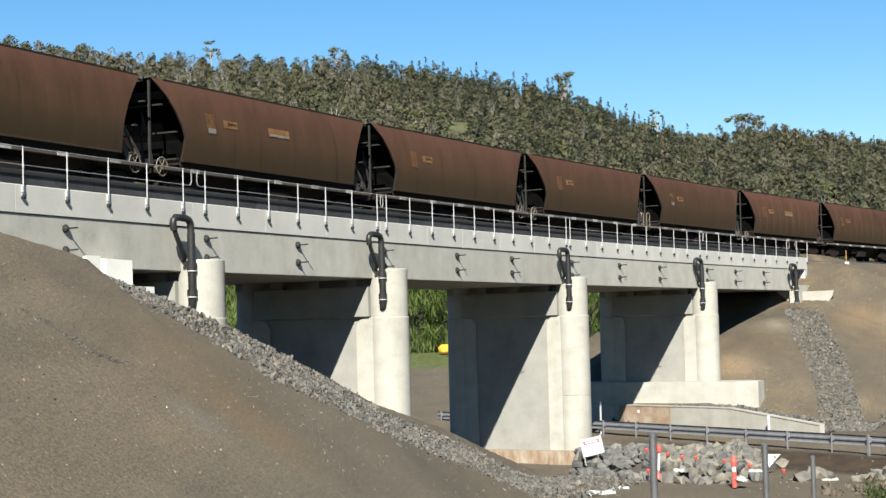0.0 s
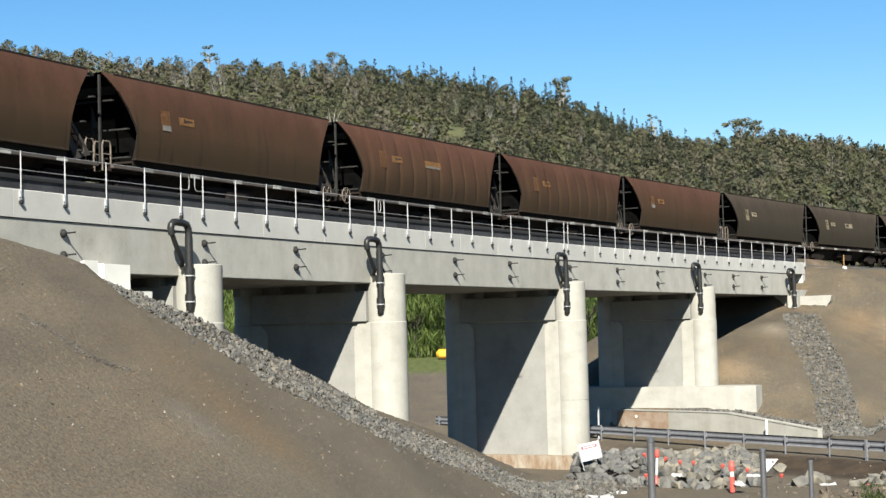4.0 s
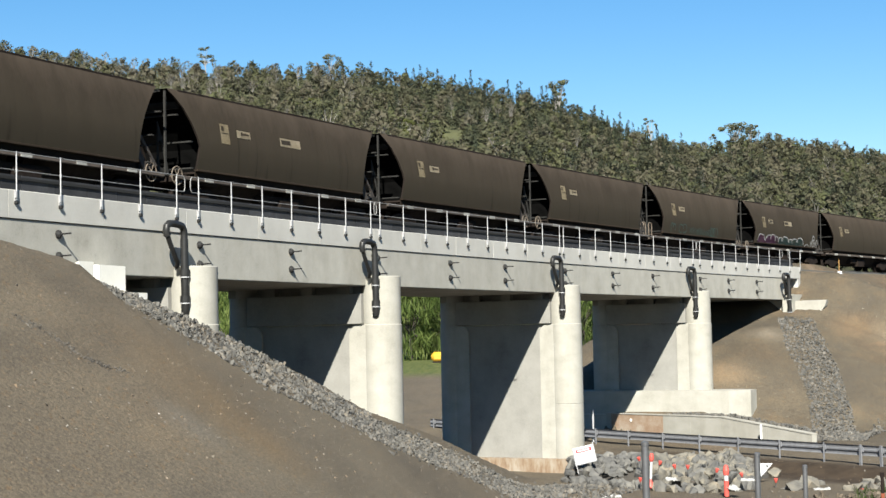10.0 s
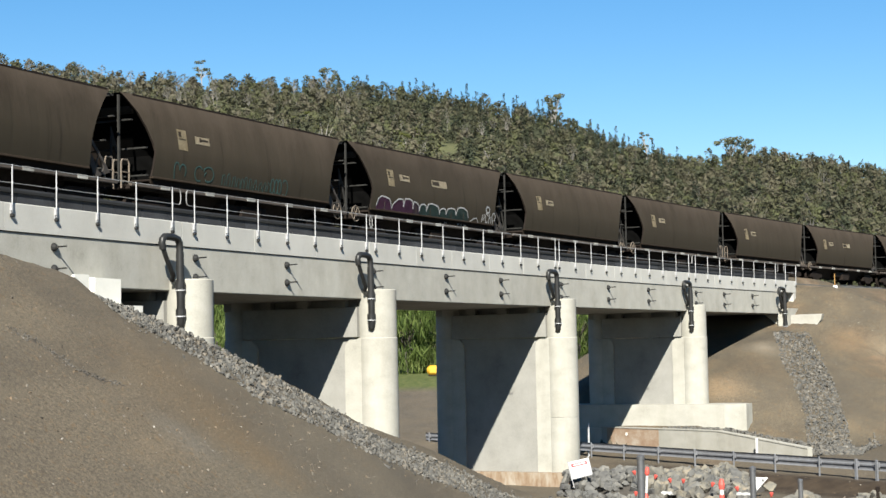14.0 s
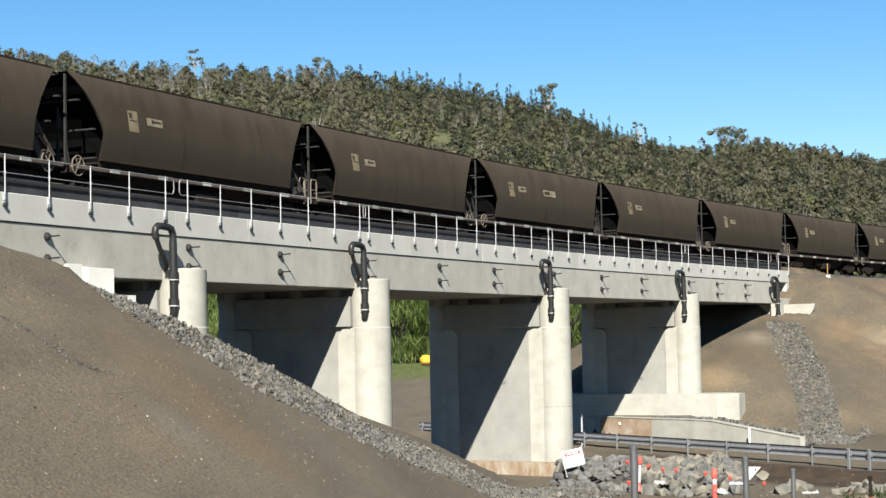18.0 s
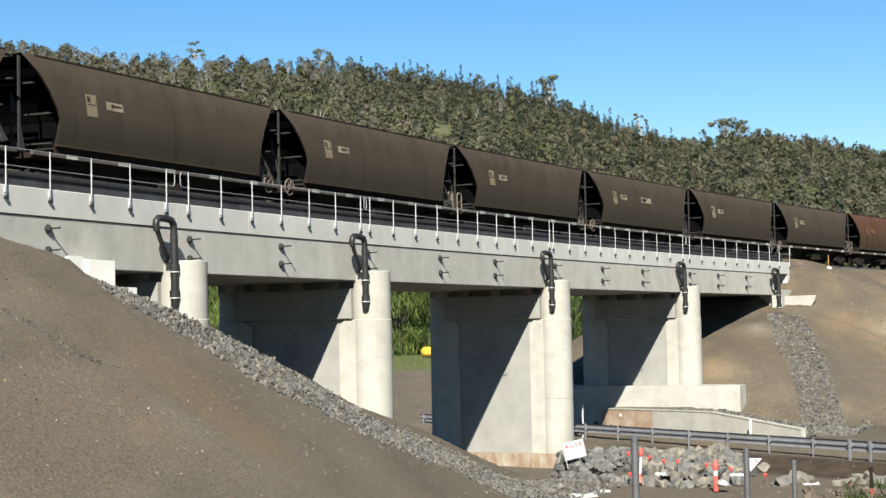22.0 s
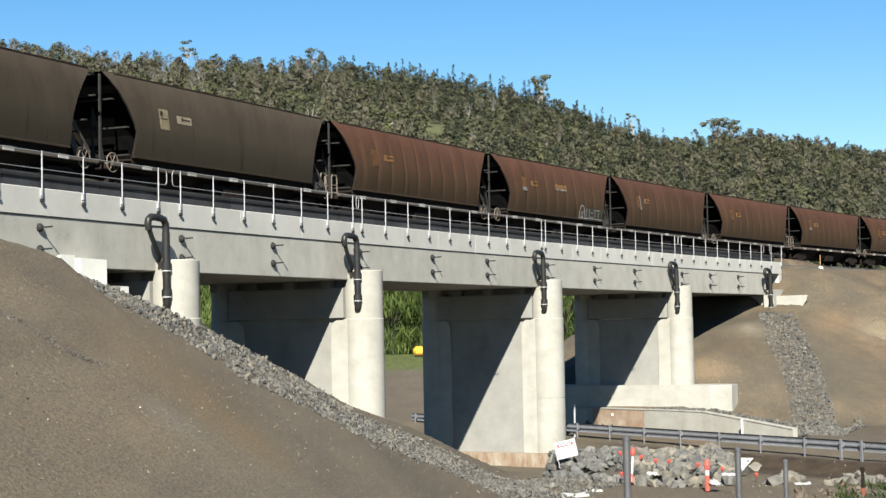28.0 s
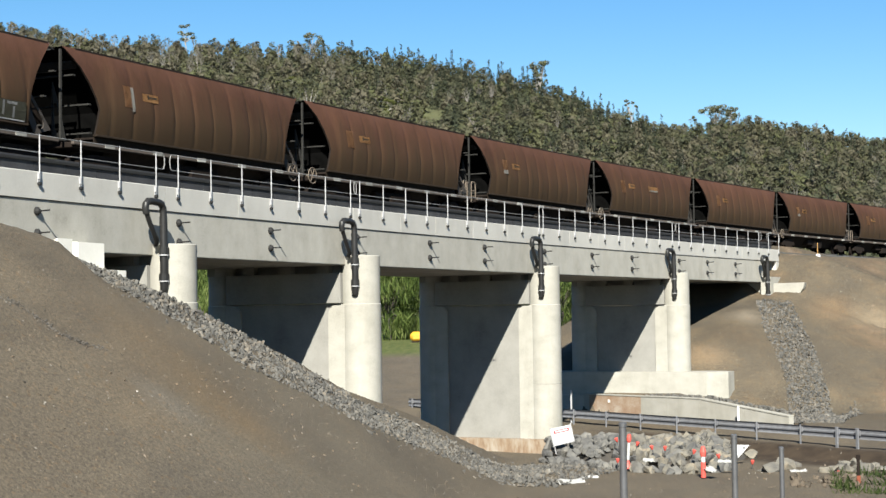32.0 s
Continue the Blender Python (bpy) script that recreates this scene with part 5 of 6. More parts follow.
def forest():
    g = np.random.default_rng(11)
    shapes = (("gum", 8.0, 2.9, 11, 12, 0.24), ("gum", 6.6, 2.7, 10, 12, 0.24), ("gum", 9.0, 2.3, 10, 12, 0.24), ("pine", 11.5, 1.8, 10, 15, 0.24), ("pine", 9.0, 1.6, 9, 14, 0.24), ("bush", 3.6, 2.3, 7, 15, 0.26), ("gum", 7.2, 3.3, 12, 12, 0.24), ("bare", 9.0, 2.4, 8, 3, 0.20), ("bush", 5.2, 2.3, 8, 15, 0.26))
    kinds = [[template(20 + i + 40 * j, *k) for j in range(3)] for i, k in enumerate(shapes)]
    plain = [[template(200 + i, "bush", k[1] * 0.95, k[2] * 1.1, 3, 4, 0.75)] for i, k in enumerate(shapes)]
    places = []
    y = 330.0
    while y < 845:
        step = 3.5 + 0.0034 * y
        x = -0.30 * y + g.uniform(0, step)
        while x < 0.30 * y:
            px, py = x + g.normal() * 2.2, y + g.normal() * 2.2
            u = px / py
            clear = math.sin(px * 0.021 + 1.3) * math.sin(py * 0.017 + px * 0.008) > 0.80
            glade = (px + 2) ** 2 / 150 + (py - 622) ** 2 / 800 < 1
            if not ((glade and g.uniform() < 0.82) or (clear and g.uniform() < 0.6)) and g.uniform() < 0.92:
                # pines stand along the middle of the crest, thin bare trees at its western part
                pines = float(ease(0.16, 0.10, u) * ease(-0.05, 0.0, u) * ease(600, 720, py))
                bare = float(ease(-0.02, -0.05, u) * ease(640, 760, py))
                odds = np.array((0.18, 0.17, 0.12, 0.03 + 0.26 * pines, 0.04 + 0.24 * pines, 0.11, 0.17, 0.03 + 0.16 * bare, 0.11))
                places.append((px, py, int(g.choice(9, p=odds / odds.sum())), g.uniform(0, 2 * math.pi), g.uniform(0.62, 1.22), g.uniform(0, 1)))
            x += step * g.uniform(0.65, 1.35)
        y += step * 0.95
    zs = ground_height(np.array([p[0] for p in places]), np.array([p[1] for p in places]))
    leaves, wood, tints, lies = [], [], [], []
    for i, ((px, py, k, a, size, tint), z) in enumerate(zip(places, zs)):
        ca, sa = math.cos(a), math.sin(a)
        rot = np.array(((ca, sa, 0), (-sa, ca, 0), (0, 0, 1))) * size
        # the foot of the slope lies behind the train: plainer trees there
        fine = py > np.interp(px / py, (-0.26, 0.0, 0.26), (650, 490, 400))
        crown, limbs, lie = kinds[k][i % 3] if fine else plain[k][0]
        leaves.append((crown.reshape(-1, 3) @ rot + (px, py, z - 0.4)).astype(np.float32))
        lies.append((lie @ rot / size).astype(np.float32))
        shade = 0.02 + 0.30 * tint if k in (3, 4) else 0.25 + 0.75 * tint
        # paler trees towards the west; the haze there is put into the tint
        tints.append(np.full(len(crown), shade + 0.20 * float(ease(40, -140, px)), np.float32))
        if fine and (k == 7 or (k in (0, 2, 6) and a < 1.0)):
            wood.append((limbs.reshape(-1, 3) @ rot + (px, py, z - 0.4)).astype(np.float32))
    leaves, wood = np.concatenate(leaves), np.concatenate(wood)
    me = poly_mesh("woods", np.concatenate([leaves, wood]), np.arange(len(leaves) + len(wood)).reshape(-1, 4), (LEAVES, BARK))
    n = len(leaves) // 4
    index = np.zeros(len(me.polygons), np.int32)
    index[n:] = 1
    me.polygons.foreach_set("material_index", index)
    tint = np.zeros(len(me.polygons), np.float32)
    tint[:n] = np.concatenate(tints)
    me.attributes.new("tint", "FLOAT", "FACE").data.foreach_set("value", tint)
    soft = np.zeros((len(me.polygons), 3), np.float32)
    soft[:n], soft[n:] = np.concatenate(lies), (0, -0.7, 0.7)
    me.attributes.new("lie", "FLOAT_VECTOR", "FACE").data.foreach_set("vector", soft.ravel())
    return me


tagged(new("woods", forest()), "grey-green eucalypt woods covering the hillside", "woods", kind="stuff")


def tree(x, y, seed, height, spread, count, leaf, per, label, mat, low=0.4, droop=0.0, lean=0.0, flat=0.8):
    """One tree of its own: tapered trunk with limbs, and a crown of sprays."""
    g = np.random.default_rng(seed)
    t = thing("tree", label, "tree", Matrix.Translation((x, y, level(x, y) - 0.3)), "trees")
    heads = [(hx + lean * hz, hy, hz, s) for hx, hy, hz, s in crown_heads(g, height, spread, count, low, flat)]
    if droop < 0.5:
        heads = [(hx * 1.1, hy * 1.1, hz, s * 0.80) for hx, hy, hz, s in heads]
    bm = bmesh.new()
    fork = Vector((lean * height * 0.45, 0, height * 0.45))
    tube(bm, ((0, 0, 0), (lean * height * 0.2 + 0.1, 0.1, height * 0.22), fork), 1, 8, radii=[0.020 * height, 0.016 * height, 0.012 * height])
    for hx, hy, hz, s in heads[:14]:
        tube(bm, (fork * g.uniform(0.7, 1.0), Vector((hx, hy, hz)) * 0.6 + fork * 0.4, (hx, hy, hz)), 1, 5, radii=[0.010 * height, 0.007 * height, 0.003 * height])
    part("trunk", bm, WHITE_BARK if droop < 0.5 else DARK_BARK, t, "pale forked trunk" if droop < 0.5 else "")
    if droop < 0.5:
        q = np.concatenate([tuft(g, np.array(h[:3]), h[3], per, leaf, 0.55)[0] for h in heads]).reshape(-1, 3)
    else:
        q = np.array(sprays(g, heads, leaf, per, droop)).reshape(-1, 3)
    part("crown", poly_mesh("crown", q, np.arange(len(q)).reshape(-1, 4), mat), None, t)
    return t


# trees that stand out on the skyline and the slope
for i, (u, y, h, sp, n) in enumerate(((0.0745, 770, 17, 5.0, 13), (0.0725, 752, 14, 3.0, 14), (-0.0635, 560, 17, 4.6, 22), (0.1283, 770, 16, 2.6, 14), (0.178, 775, 15, 6.0, 18), (0.187, 768, 13, 4.0, 13), (-0.135, 800, 14, 4.2, 12), (-0.061, 805, 13, 4.5, 14), (0.036, 560, 13, 4.0, 18))):
    tree(u * y, y, 300 + i, h, sp, n, 0.28, 40, "tall pale-trunked gum tree standing above the wooded hillside", GUM_LEAVES, {0: 0.66, 4: 0.62}.get(i, 0.5), lean=0.03 * (i % 3 - 1))
# bright shrubs round the glade
for i, (u, y, h) in enumerate(((-0.0145, 618, 6.5), (-0.020, 640, 5.0), (0.004, 612, 3.2), (-0.0737, 668, 6.0), (-0.010, 655, 4.0), (0.066, 600, 5.0))):
    tree(u * y, y, 350 + i, h, h * 0.42, 10, 0.28, 40, "bright yellow-green shrub at the edge of a hillside glade", SHRUB, 0.15)
# willows seen below the deck, beyond the paddock
for i, (px, y, h) in enumerate(((690, 262, 13), (735, 252, 11), (765, 268, 15), (800, 258, 12), (360, 262, 14), (405, 250, 11), (440, 265, 13), (1040, 255, 12), (1085, 262, 11))):
    x = (px - 784) / 3000 * y
    tree(x, y, 400 + i, h, 4.6, 34, 0.34, 60, "bright green drooping willow at the edge of the grass", WILLOW, 0.06, 0.9)
# ---- fittings of the bridge ----
RAIL_BAYS = ((-4.0, 7), (9.28, 7), (22.04, 10), (40.51, 10), (59.58, 8), (75.47, 2))
MID = 10.92


def handrail(first, count):
    last = first + 2.0 * (count - 1)
    h = thing("handrail", "galvanised steel pipe handrail bolted to the kerb", "handrail", group="handrails along the deck")
    bm = bmesh.new()
    d = -0.055
    a, b = first - (0.48 if first > -3 else 0.0), last + 0.48
    if count == 2:
        a, b = first - 0.3, last + 0.12
    line = [at(s, d, RAIL_TOP) for s in stations(a + 0.1, b - 0.1)]
    low = [at(s, d, MID) for s in stations(a + 0.1, b - 0.1)]
    loop = lambda s, k: [at(s + k * 0.06, d, RAIL_TOP - 0.04), at(s + k * 0.1, d, RAIL_TOP - 0.14), at(s + k * 0.1, d, MID + 0.14), at(s + k * 0.06, d, MID + 0.04)]
    part("top_rail", tube(bmesh.new(), line, 0.014, 8), DULL_PIPE, h)
    part("middle_rail", tube(bmesh.new(), low, 0.013, 8), DULL_PIPE, h)
    if first > -3:
        part("end_loop", tube(bmesh.new(), [line[0]] + loop(a + 0.1, -1) + [low[0]], 0.018, 8), DULL_PIPE, h)
    part("end_loop", tube(bmesh.new(), [line[-1]] + loop(b - 0.1, 1) + [low[-1]], 0.018, 8), DULL_PIPE, h)
    for i in range(count):
        s = first + 2.0 * i
        m = frame_at(s, 0, 0)
        p = part("post", POST, None, h, m=m)
        part("base_plate", BASE, None, p)
        part("anchor_bolt", BOLT, None, p, "dark bolted foot")
        part("rail_fitting", FITTING, None, p)


POST = mesh_of("post", tube(bmesh.new(), ((0, -0.055, 10.10), (0, -0.055, RAIL_TOP + 0.03)), 0.020, 10), GALV, True)
BASE = mesh_of("base_plate", box(boxed(-0.05, 0.055, -0.030, -0.003, 10.05, 10.36, 0.006), -0.06, 0.0, -0.085, -0.030, 10.15, 10.32), GALV)
FITTING = mesh_of("rail_fitting", tube(bmesh.new(), ((0, -0.055, MID - 0.05), (0, -0.055, MID + 0.05)), 0.033, 10), GALV, True)
BOLT = mesh_of("anchor_bolt", boxed(-0.06, 0.065, -0.10, -0.004, 9.97, 10.07, 0.02), BLACK)
for first, count in RAIL_BAYS:
    handrail(first, count)

# clamps on the girder faces: two plates with a stub rod each
CLAMP_ROD = mesh_of("rod", tube(bmesh.new(), ((0, 0.02, 0), (0, -0.46, 0.015)), 0.024, 6), BLACK)
CLAMP_PLATE = mesh_of("plate", ring_solid(bmesh.new(), 0, 0, ((0.13, 0.0), (0.13, 0.05), (0.07, 0.12), (0.04, 0.13)), 10), BLACK)
CLAMP_PLATE.transform(Matrix.Rotation(radians(90), 4, "X"))
for s in (1.97, 9.4, 15.3, 21.9, 28.36, 33.9, 40.75, 46.8, 52.4, 59.65, 64.35, 69.3):
    for z in (9.23, 8.60):
        c = thing("girder_clamp", "black iron clamp with a stub rod on the girder face", "clamp", frame_at(s, 0.035, z), "girder clamps")
        part("plate", CLAMP_PLATE, None, c)
        part("rod", CLAMP_ROD, None, c)


def downpipe(s, back=0.0):
    """Black drain pipe: out of the girder, over a swan neck and down the column."""
    p = thing("drain_pipe", "black plastic drain pipe with a swan neck beside the pier", "pipe", group="drain pipes")
    V3 = lambda ds, d, z: at(s + ds, d + back, z)
    part("riser", tube(bmesh.new(), (V3(-1.00, -0.25, 8.45), V3(-1.12, -0.38, 8.58), V3(-1.58, -0.42, 9.15), V3(-1.75, -0.42, 9.45)), 0.080, 12), PLASTIC, p, smooth=True)
    neck = [V3(-1.74, -0.42, 9.40), V3(-1.80, -0.42, 9.58), V3(-1.78, -0.43, 9.70), V3(-1.66, -0.43, 9.79), V3(-1.45, -0.44, 9.80), V3(-1.12, -0.45, 9.78), V3(-0.95, -0.45, 9.74), V3(-0.86, -0.45, 9.62), V3(-0.84, -0.45, 9.46), V3(-0.84, -0.45, 9.3)]
    part("swan_neck", tube(bmesh.new(), neck, 0.115, 12), PLASTIC, p, smooth=True)
    part("downpipe", tube(bmesh.new(), (V3(-0.84, -0.45, 9.34), V3(-0.84, -0.46, 8.2), V3(-0.84, -0.47, 7.15), V3(-0.80, -0.42, 6.98)), 0.13, 14), PLASTIC, p, smooth=True)
    for z in (8.25, 7.42):
        part("collar", tube(bmesh.new(), (V3(-0.84, -0.46, z - 0.11), V3(-0.84, -0.46, z + 0.11)), 0.165, 14), PLASTIC, p)
        part("clip", tube(bmesh.new(), (V3(-0.84, -0.46, z - 0.15), V3(-0.84, -0.46, z - 0.115)), 0.17, 14), GALV, p, "bright steel clip")


for s, back in zip(JOINTS[:4] + (74.9,), (0.0, 0.0, 0.08, 0.22, 0.0)):
    downpipe(s, back)

# ---- abutments ----
near = thing("abutment", "white concrete abutment block at the stony bank", "abutment", kind="structure")
part("seat", sweep(bmesh.new(), ((0.2, 5.8), (7.2, 5.8), (7.2, SOFFIT - 0.03), (0.2, SOFFIT - 0.03)), (3.2, 4.6)), CONCRETE, near)
part("side_block", sweep(bmesh.new(), ((-0.62, 7.25), (0.09, 7.25), (0.09, 8.42), (-0.62, 8.36)), (3.05, 4.35)), WHITE, near)
part("wing_plate", sweep(bmesh.new(), ((-0.85, 7.2), (-0.70, 7.2), (-0.70, 8.36), (-0.85, 8.42)), (1.75, 2.25, 2.45)), WHITE, near)
part("apron", sweep(bmesh.new(), ((-0.95, 7.1), (0.1, 7.1), (0.1, 7.62), (-0.95, 7.56)), (2.6, 5.0)), WHITE, near)
far_end = thing("abutment", "pale concrete abutment with a long wing slab on the bank", "abutment", kind="structure")
part("seat", sweep(bmesh.new(), ((0.2, 5.5), (7.2, 5.5), (7.2, SOFFIT - 0.03), (0.2, SOFFIT - 0.03)), (74.7, 77.0)), CONCRETE, far_end)
part("side_block", sweep(bmesh.new(), ((-0.6, 7.3), (0.09, 7.3), (0.09, 8.50), (-0.6, 8.48)), (74.2, 76.3)), PALE, far_end)
bm = prism(bmesh.new(), [(0.3, 6.6), (0.3, 8.04), (-2.75, 8.06), (-2.62, 7.65), (-2.42, 7.38), (-2.0, 7.1), (-1.6, 6.6)], 74.75, 75.15)
for v in bm.verts:
    v.co = at(v.co.x, v.co.y, v.co.z)
part("wing_slab", bm, PALE, far_end)
part("end_wall", sweep(bmesh.new(), ((0.02, 8.1), (6.98, 8.1), (6.98, DECK - 0.01), (0.02, DECK - 0.01)), (77.1, 77.58)), KERB, far_end)

# ---- guard rail along the road ----
GUARD_A, GUARD_B = Vector((-0.7, 112.0, 0)), Vector((23.4, 69.5, 0))
gway = (GUARD_B - GUARD_A).normalized()
BEAM_SECTION = ((0.0, 0.0), (0.06, 0.04), (0.06, 0.10), (0.0, 0.135), (0.0, 0.175), (0.06, 0.21), (0.06, 0.27), (0.0, 0.31), (-0.006, 0.31), (0.054, 0.27), (0.054, 0.21), (-0.006, 0.175), (-0.006, 0.135), (0.054, 0.10), (0.054, 0.04), (-0.006, 0.0))


POST_JOINT = 40.1


def guard_rail():
    turn = Matrix.Rotation(math.atan2(gway.y, gway.x), 4, "Z")
    g = thing("guard_rail", "weathered steel guard rail along the road", "guard rail", Matrix.Translation(GUARD_A + Vector((0, 0, -0.12))) @ turn)
    length = (GUARD_B - GUARD_A).length
    # slim posts at even steps, two stout ones at the joint with the next rail
    posts = [0.73 + 3.08 * k for k in range(13)]
    for x in posts + [POST_JOINT, POST_JOINT + 1.3]:
        half = 0.028 if x < POST_JOINT else 0.075
        p = part("post", boxed(x - half, x + half, -0.14, -0.06, -0.5, 0.94, 0.008), RAILING, g)
        part("spacer", boxed(x - half - 0.03, x + half + 0.03, -0.06, 0.02, 0.60, 0.84, 0.008), RAILING, p)
    n = 0
    while n * 4.1 < length:
        a, b = n * 4.1, min((n + 1) * 4.1 + 0.2, length)
        part("beam", prism(bmesh.new(), [(d + 0.03 + 0.008 * (n % 2), 0.44 + z * 1.50) for d, z in BEAM_SECTION], a, b), RAILING, g)
        n += 1


guard_rail()
pole = thing("steel_post", "thin galvanised steel post behind the guard rail", "post", Matrix.Translation((8.62, 95.9, -0.2)))
part("pipe", tube(bmesh.new(), ((0, 0, -0.3), (0, 0, 2.05)), 0.055, 8), GALV, pole)
# ---- stones ----
def stone_material(name, stops):
    m = leaf_material(name, stops, 2.5)
    n = m.node_tree.nodes
    m.node_tree.links.new(n["Principled BSDF"].outputs[0], n["Material Output"].inputs["Surface"])
    n["Principled BSDF"].inputs["Roughness"].default_value = 0.9
    t, bp = n.new("ShaderNodeTexNoise"), n.new("ShaderNodeBump")
    t.inputs["Scale"].default_value, t.inputs["Detail"].default_value = 9, 6
    bp.inputs["Strength"].default_value, bp.inputs["Distance"].default_value = 0.6, 0.05
    m.node_tree.links.new(t.outputs["Fac"], bp.inputs["Height"])
    m.node_tree.links.new(bp.outputs[0], n["Principled BSDF"].inputs["Normal"])
    return m


GREY_STONE = stone_material("grey_rock", ((0.2, (0.036, 0.035, 0.033)), (0.40, (0.074, 0.072, 0.067)), (0.56, (0.115, 0.111, 0.102)), (0.66, (0.138, 0.120, 0.097)), (0.76, (0.185, 0.178, 0.162)), (0.88, (0.52, 0.50, 0.46))))
ROCK = stone_material("field_rock", ((0.15, (0.050, 0.048, 0.046)), (0.34, (0.092, 0.088, 0.080)), (0.50, (0.135, 0.127, 0.110)), (0.62, (0.185, 0.168, 0.135)), (0.74, (0.215, 0.180, 0.135)), (0.88, (0.33, 0.31, 0.27))))

RUBBLE = stone_material("brown_rubble", ((0.15, (0.045, 0.036, 0.027)), (0.45, (0.090, 0.073, 0.055)), (0.65, (0.135, 0.108, 0.080)), (0.88, (0.25, 0.22, 0.18))))
DARK_ROCK = stone_material("dark_field_rock", ((0.15, (0.040, 0.040, 0.041)), (0.40, (0.082, 0.081, 0.079)), (0.58, (0.125, 0.122, 0.114)), (0.76, (0.17, 0.162, 0.145)), (0.90, (0.27, 0.26, 0.24))))


def rock_shape(seed, count=11, form=(1.22, 0.95, 0.66)):
    """A broken stone: the hull of scattered corners, as corners and triangles."""
    g = np.random.default_rng(seed)
    bm = bmesh.new()
    scale = g.uniform(0.75, 1.2, 3) * np.array(form)
    for _ in range(count):
        v = g.normal(size=3)
        v = np.sign(v) * np.abs(v) ** 0.7
        bm.verts.new(v / np.linalg.norm(v) * scale * g.uniform(0.8, 1.15))
    h = bmesh.ops.convex_hull(bm, input=bm.verts[:])
    bmesh.ops.delete(bm, geom=list({v for v in h["geom_interior"] + h["geom_unused"] if isinstance(v, bmesh.types.BMVert)}), context="VERTS")
    bmesh.ops.triangulate(bm, faces=bm.faces[:])
    bm.verts.index_update()
    co, tri = np.array([v.co for v in bm.verts]), np.array([[v.index for v in f.verts] for f in bm.faces])
    bm.free()
    return co, tri


SHAPES = [rock_shape(60 + i, 9 + i % 5) for i in range(14)]
BOULDERS = [rock_shape(90 + i, 15 + i % 6, (1.1, 1.0, 0.82)) for i in range(14)]
ROCK_MESHES = {GREY_STONE.name: [poly_mesh("stone", co, tri, GREY_STONE) for co, tri in SHAPES], ROCK.name: [poly_mesh("rock", co, tri, ROCK) for co, tri in BOULDERS], DARK_ROCK.name: [poly_mesh("rock", co, tri, DARK_ROCK) for co, tri in BOULDERS], RUBBLE.name: [poly_mesh("stone", co, tri, RUBBLE) for co, tri in SHAPES]}


def heap(name, spots, mat):
    """Many stones joined into one mesh: spots of (x, y, z, size)."""
    g = np.random.default_rng(len(spots))
    cos, tris, base = [], [], 0
    for x, y, z, size in spots:
        co, tri = SHAPES[int(g.integers(0, len(SHAPES)))]
        r = np.array(Euler(g.uniform(-3.1, 3.1, 3)).to_matrix())
        cos.append((co * size * g.uniform(0.8, 1.2, 3)) @ r.T + (x, y, z))
        tris.append(tri + base)
        base += len(co)
    return poly_mesh(name, np.concatenate(cos), np.concatenate(tris), mat)


def stone_channel(label, spots, mat, single):
    """A stone-lined drain: the nearest stones are parts, the rest is joined."""
    t = thing("stone_drain", label, "rocks", kind="structure")
    g = np.random.default_rng(5)
    for x, y, z, size in spots[:single]:
        m = Matrix.Translation((x, y, z)) @ Euler(g.uniform(-3.1, 3.1, 3)).to_matrix().to_4x4() @ Matrix.Scale(size, 4)
        part("stone", ROCK_MESHES[mat.name][int(g.integers(0, len(SHAPES)))], None, t, m=m)
    tagged(part("stones", heap("stones", spots[single:], mat), None, t), kind="stuff")


g = np.random.default_rng(41)
spots = []
# down the corner of the near bank, then out on the flat
for _ in range(7600):
    s = g.uniform(2.0, 33)
    wide = float(np.interp(s, (2, 4, 6.5, 13, 20, 27, 33), (-2.0, -2.7, -4.2, -4.5, -4.1, -4.6, -5.2)))
    d = g.uniform(wide, float(np.interp(s, (6, 9, 14, 20, 30), (-1.0, -1.15, -1.75, -2.15, -2.5))))
    if g.uniform() < 0.25:
        d += g.normal() * 0.35
    p = at(s, d)
    spots.append((p.x, p.y, None, 0.036 + 0.075 * g.uniform() ** 2.2))
for _ in range(700):
    p = at(g.uniform(24, 34), g.uniform(-7.4, -3.8))
    spots.append((p.x, p.y, None, 0.05 + 0.08 * g.uniform() ** 2))
zs = ground_height(np.array([p[0] for p in spots]), np.array([p[1] for p in spots]))
spots = [(x, y, z + 0.12 * k + 0.012 * (i % 3), k) for i, ((x, y, _, k), z) in enumerate(zip(spots, zs))]
stone_channel("grey broken stones lining a drain down the earth bank", spots, GREY_STONE, 300)
# chute on the bank beyond the road
spots = []
CHUTE_L = ((22.28, 110.85), (21.65, 105.35), (21.62, 101.35), (21.52, 98.4), (21.1, 96.0), (19.9, 90.5), (19.45, 88.0))
CHUTE_R = ((24.43, 110.9), (24.19, 105.75), (23.9, 101.5), (23.61, 98.4), (23.38, 96.3), (22.5, 90.8), (21.9, 88.0))
for _ in range(4800):
    k = g.uniform(0, 5.999)
    i, f, w = int(k), k % 1, g.uniform(-0.06, 1.06)
    lx, ly = (CHUTE_L[i][j] * (1 - f) + CHUTE_L[i + 1][j] * f for j in (0, 1))
    rx, ry = (CHUTE_R[i][j] * (1 - f) + CHUTE_R[i + 1][j] * f for j in (0, 1))
    spots.append((lx + (rx - lx) * w, ly + (ry - ly) * w, None, 0.045 + 0.075 * g.uniform() ** 2))
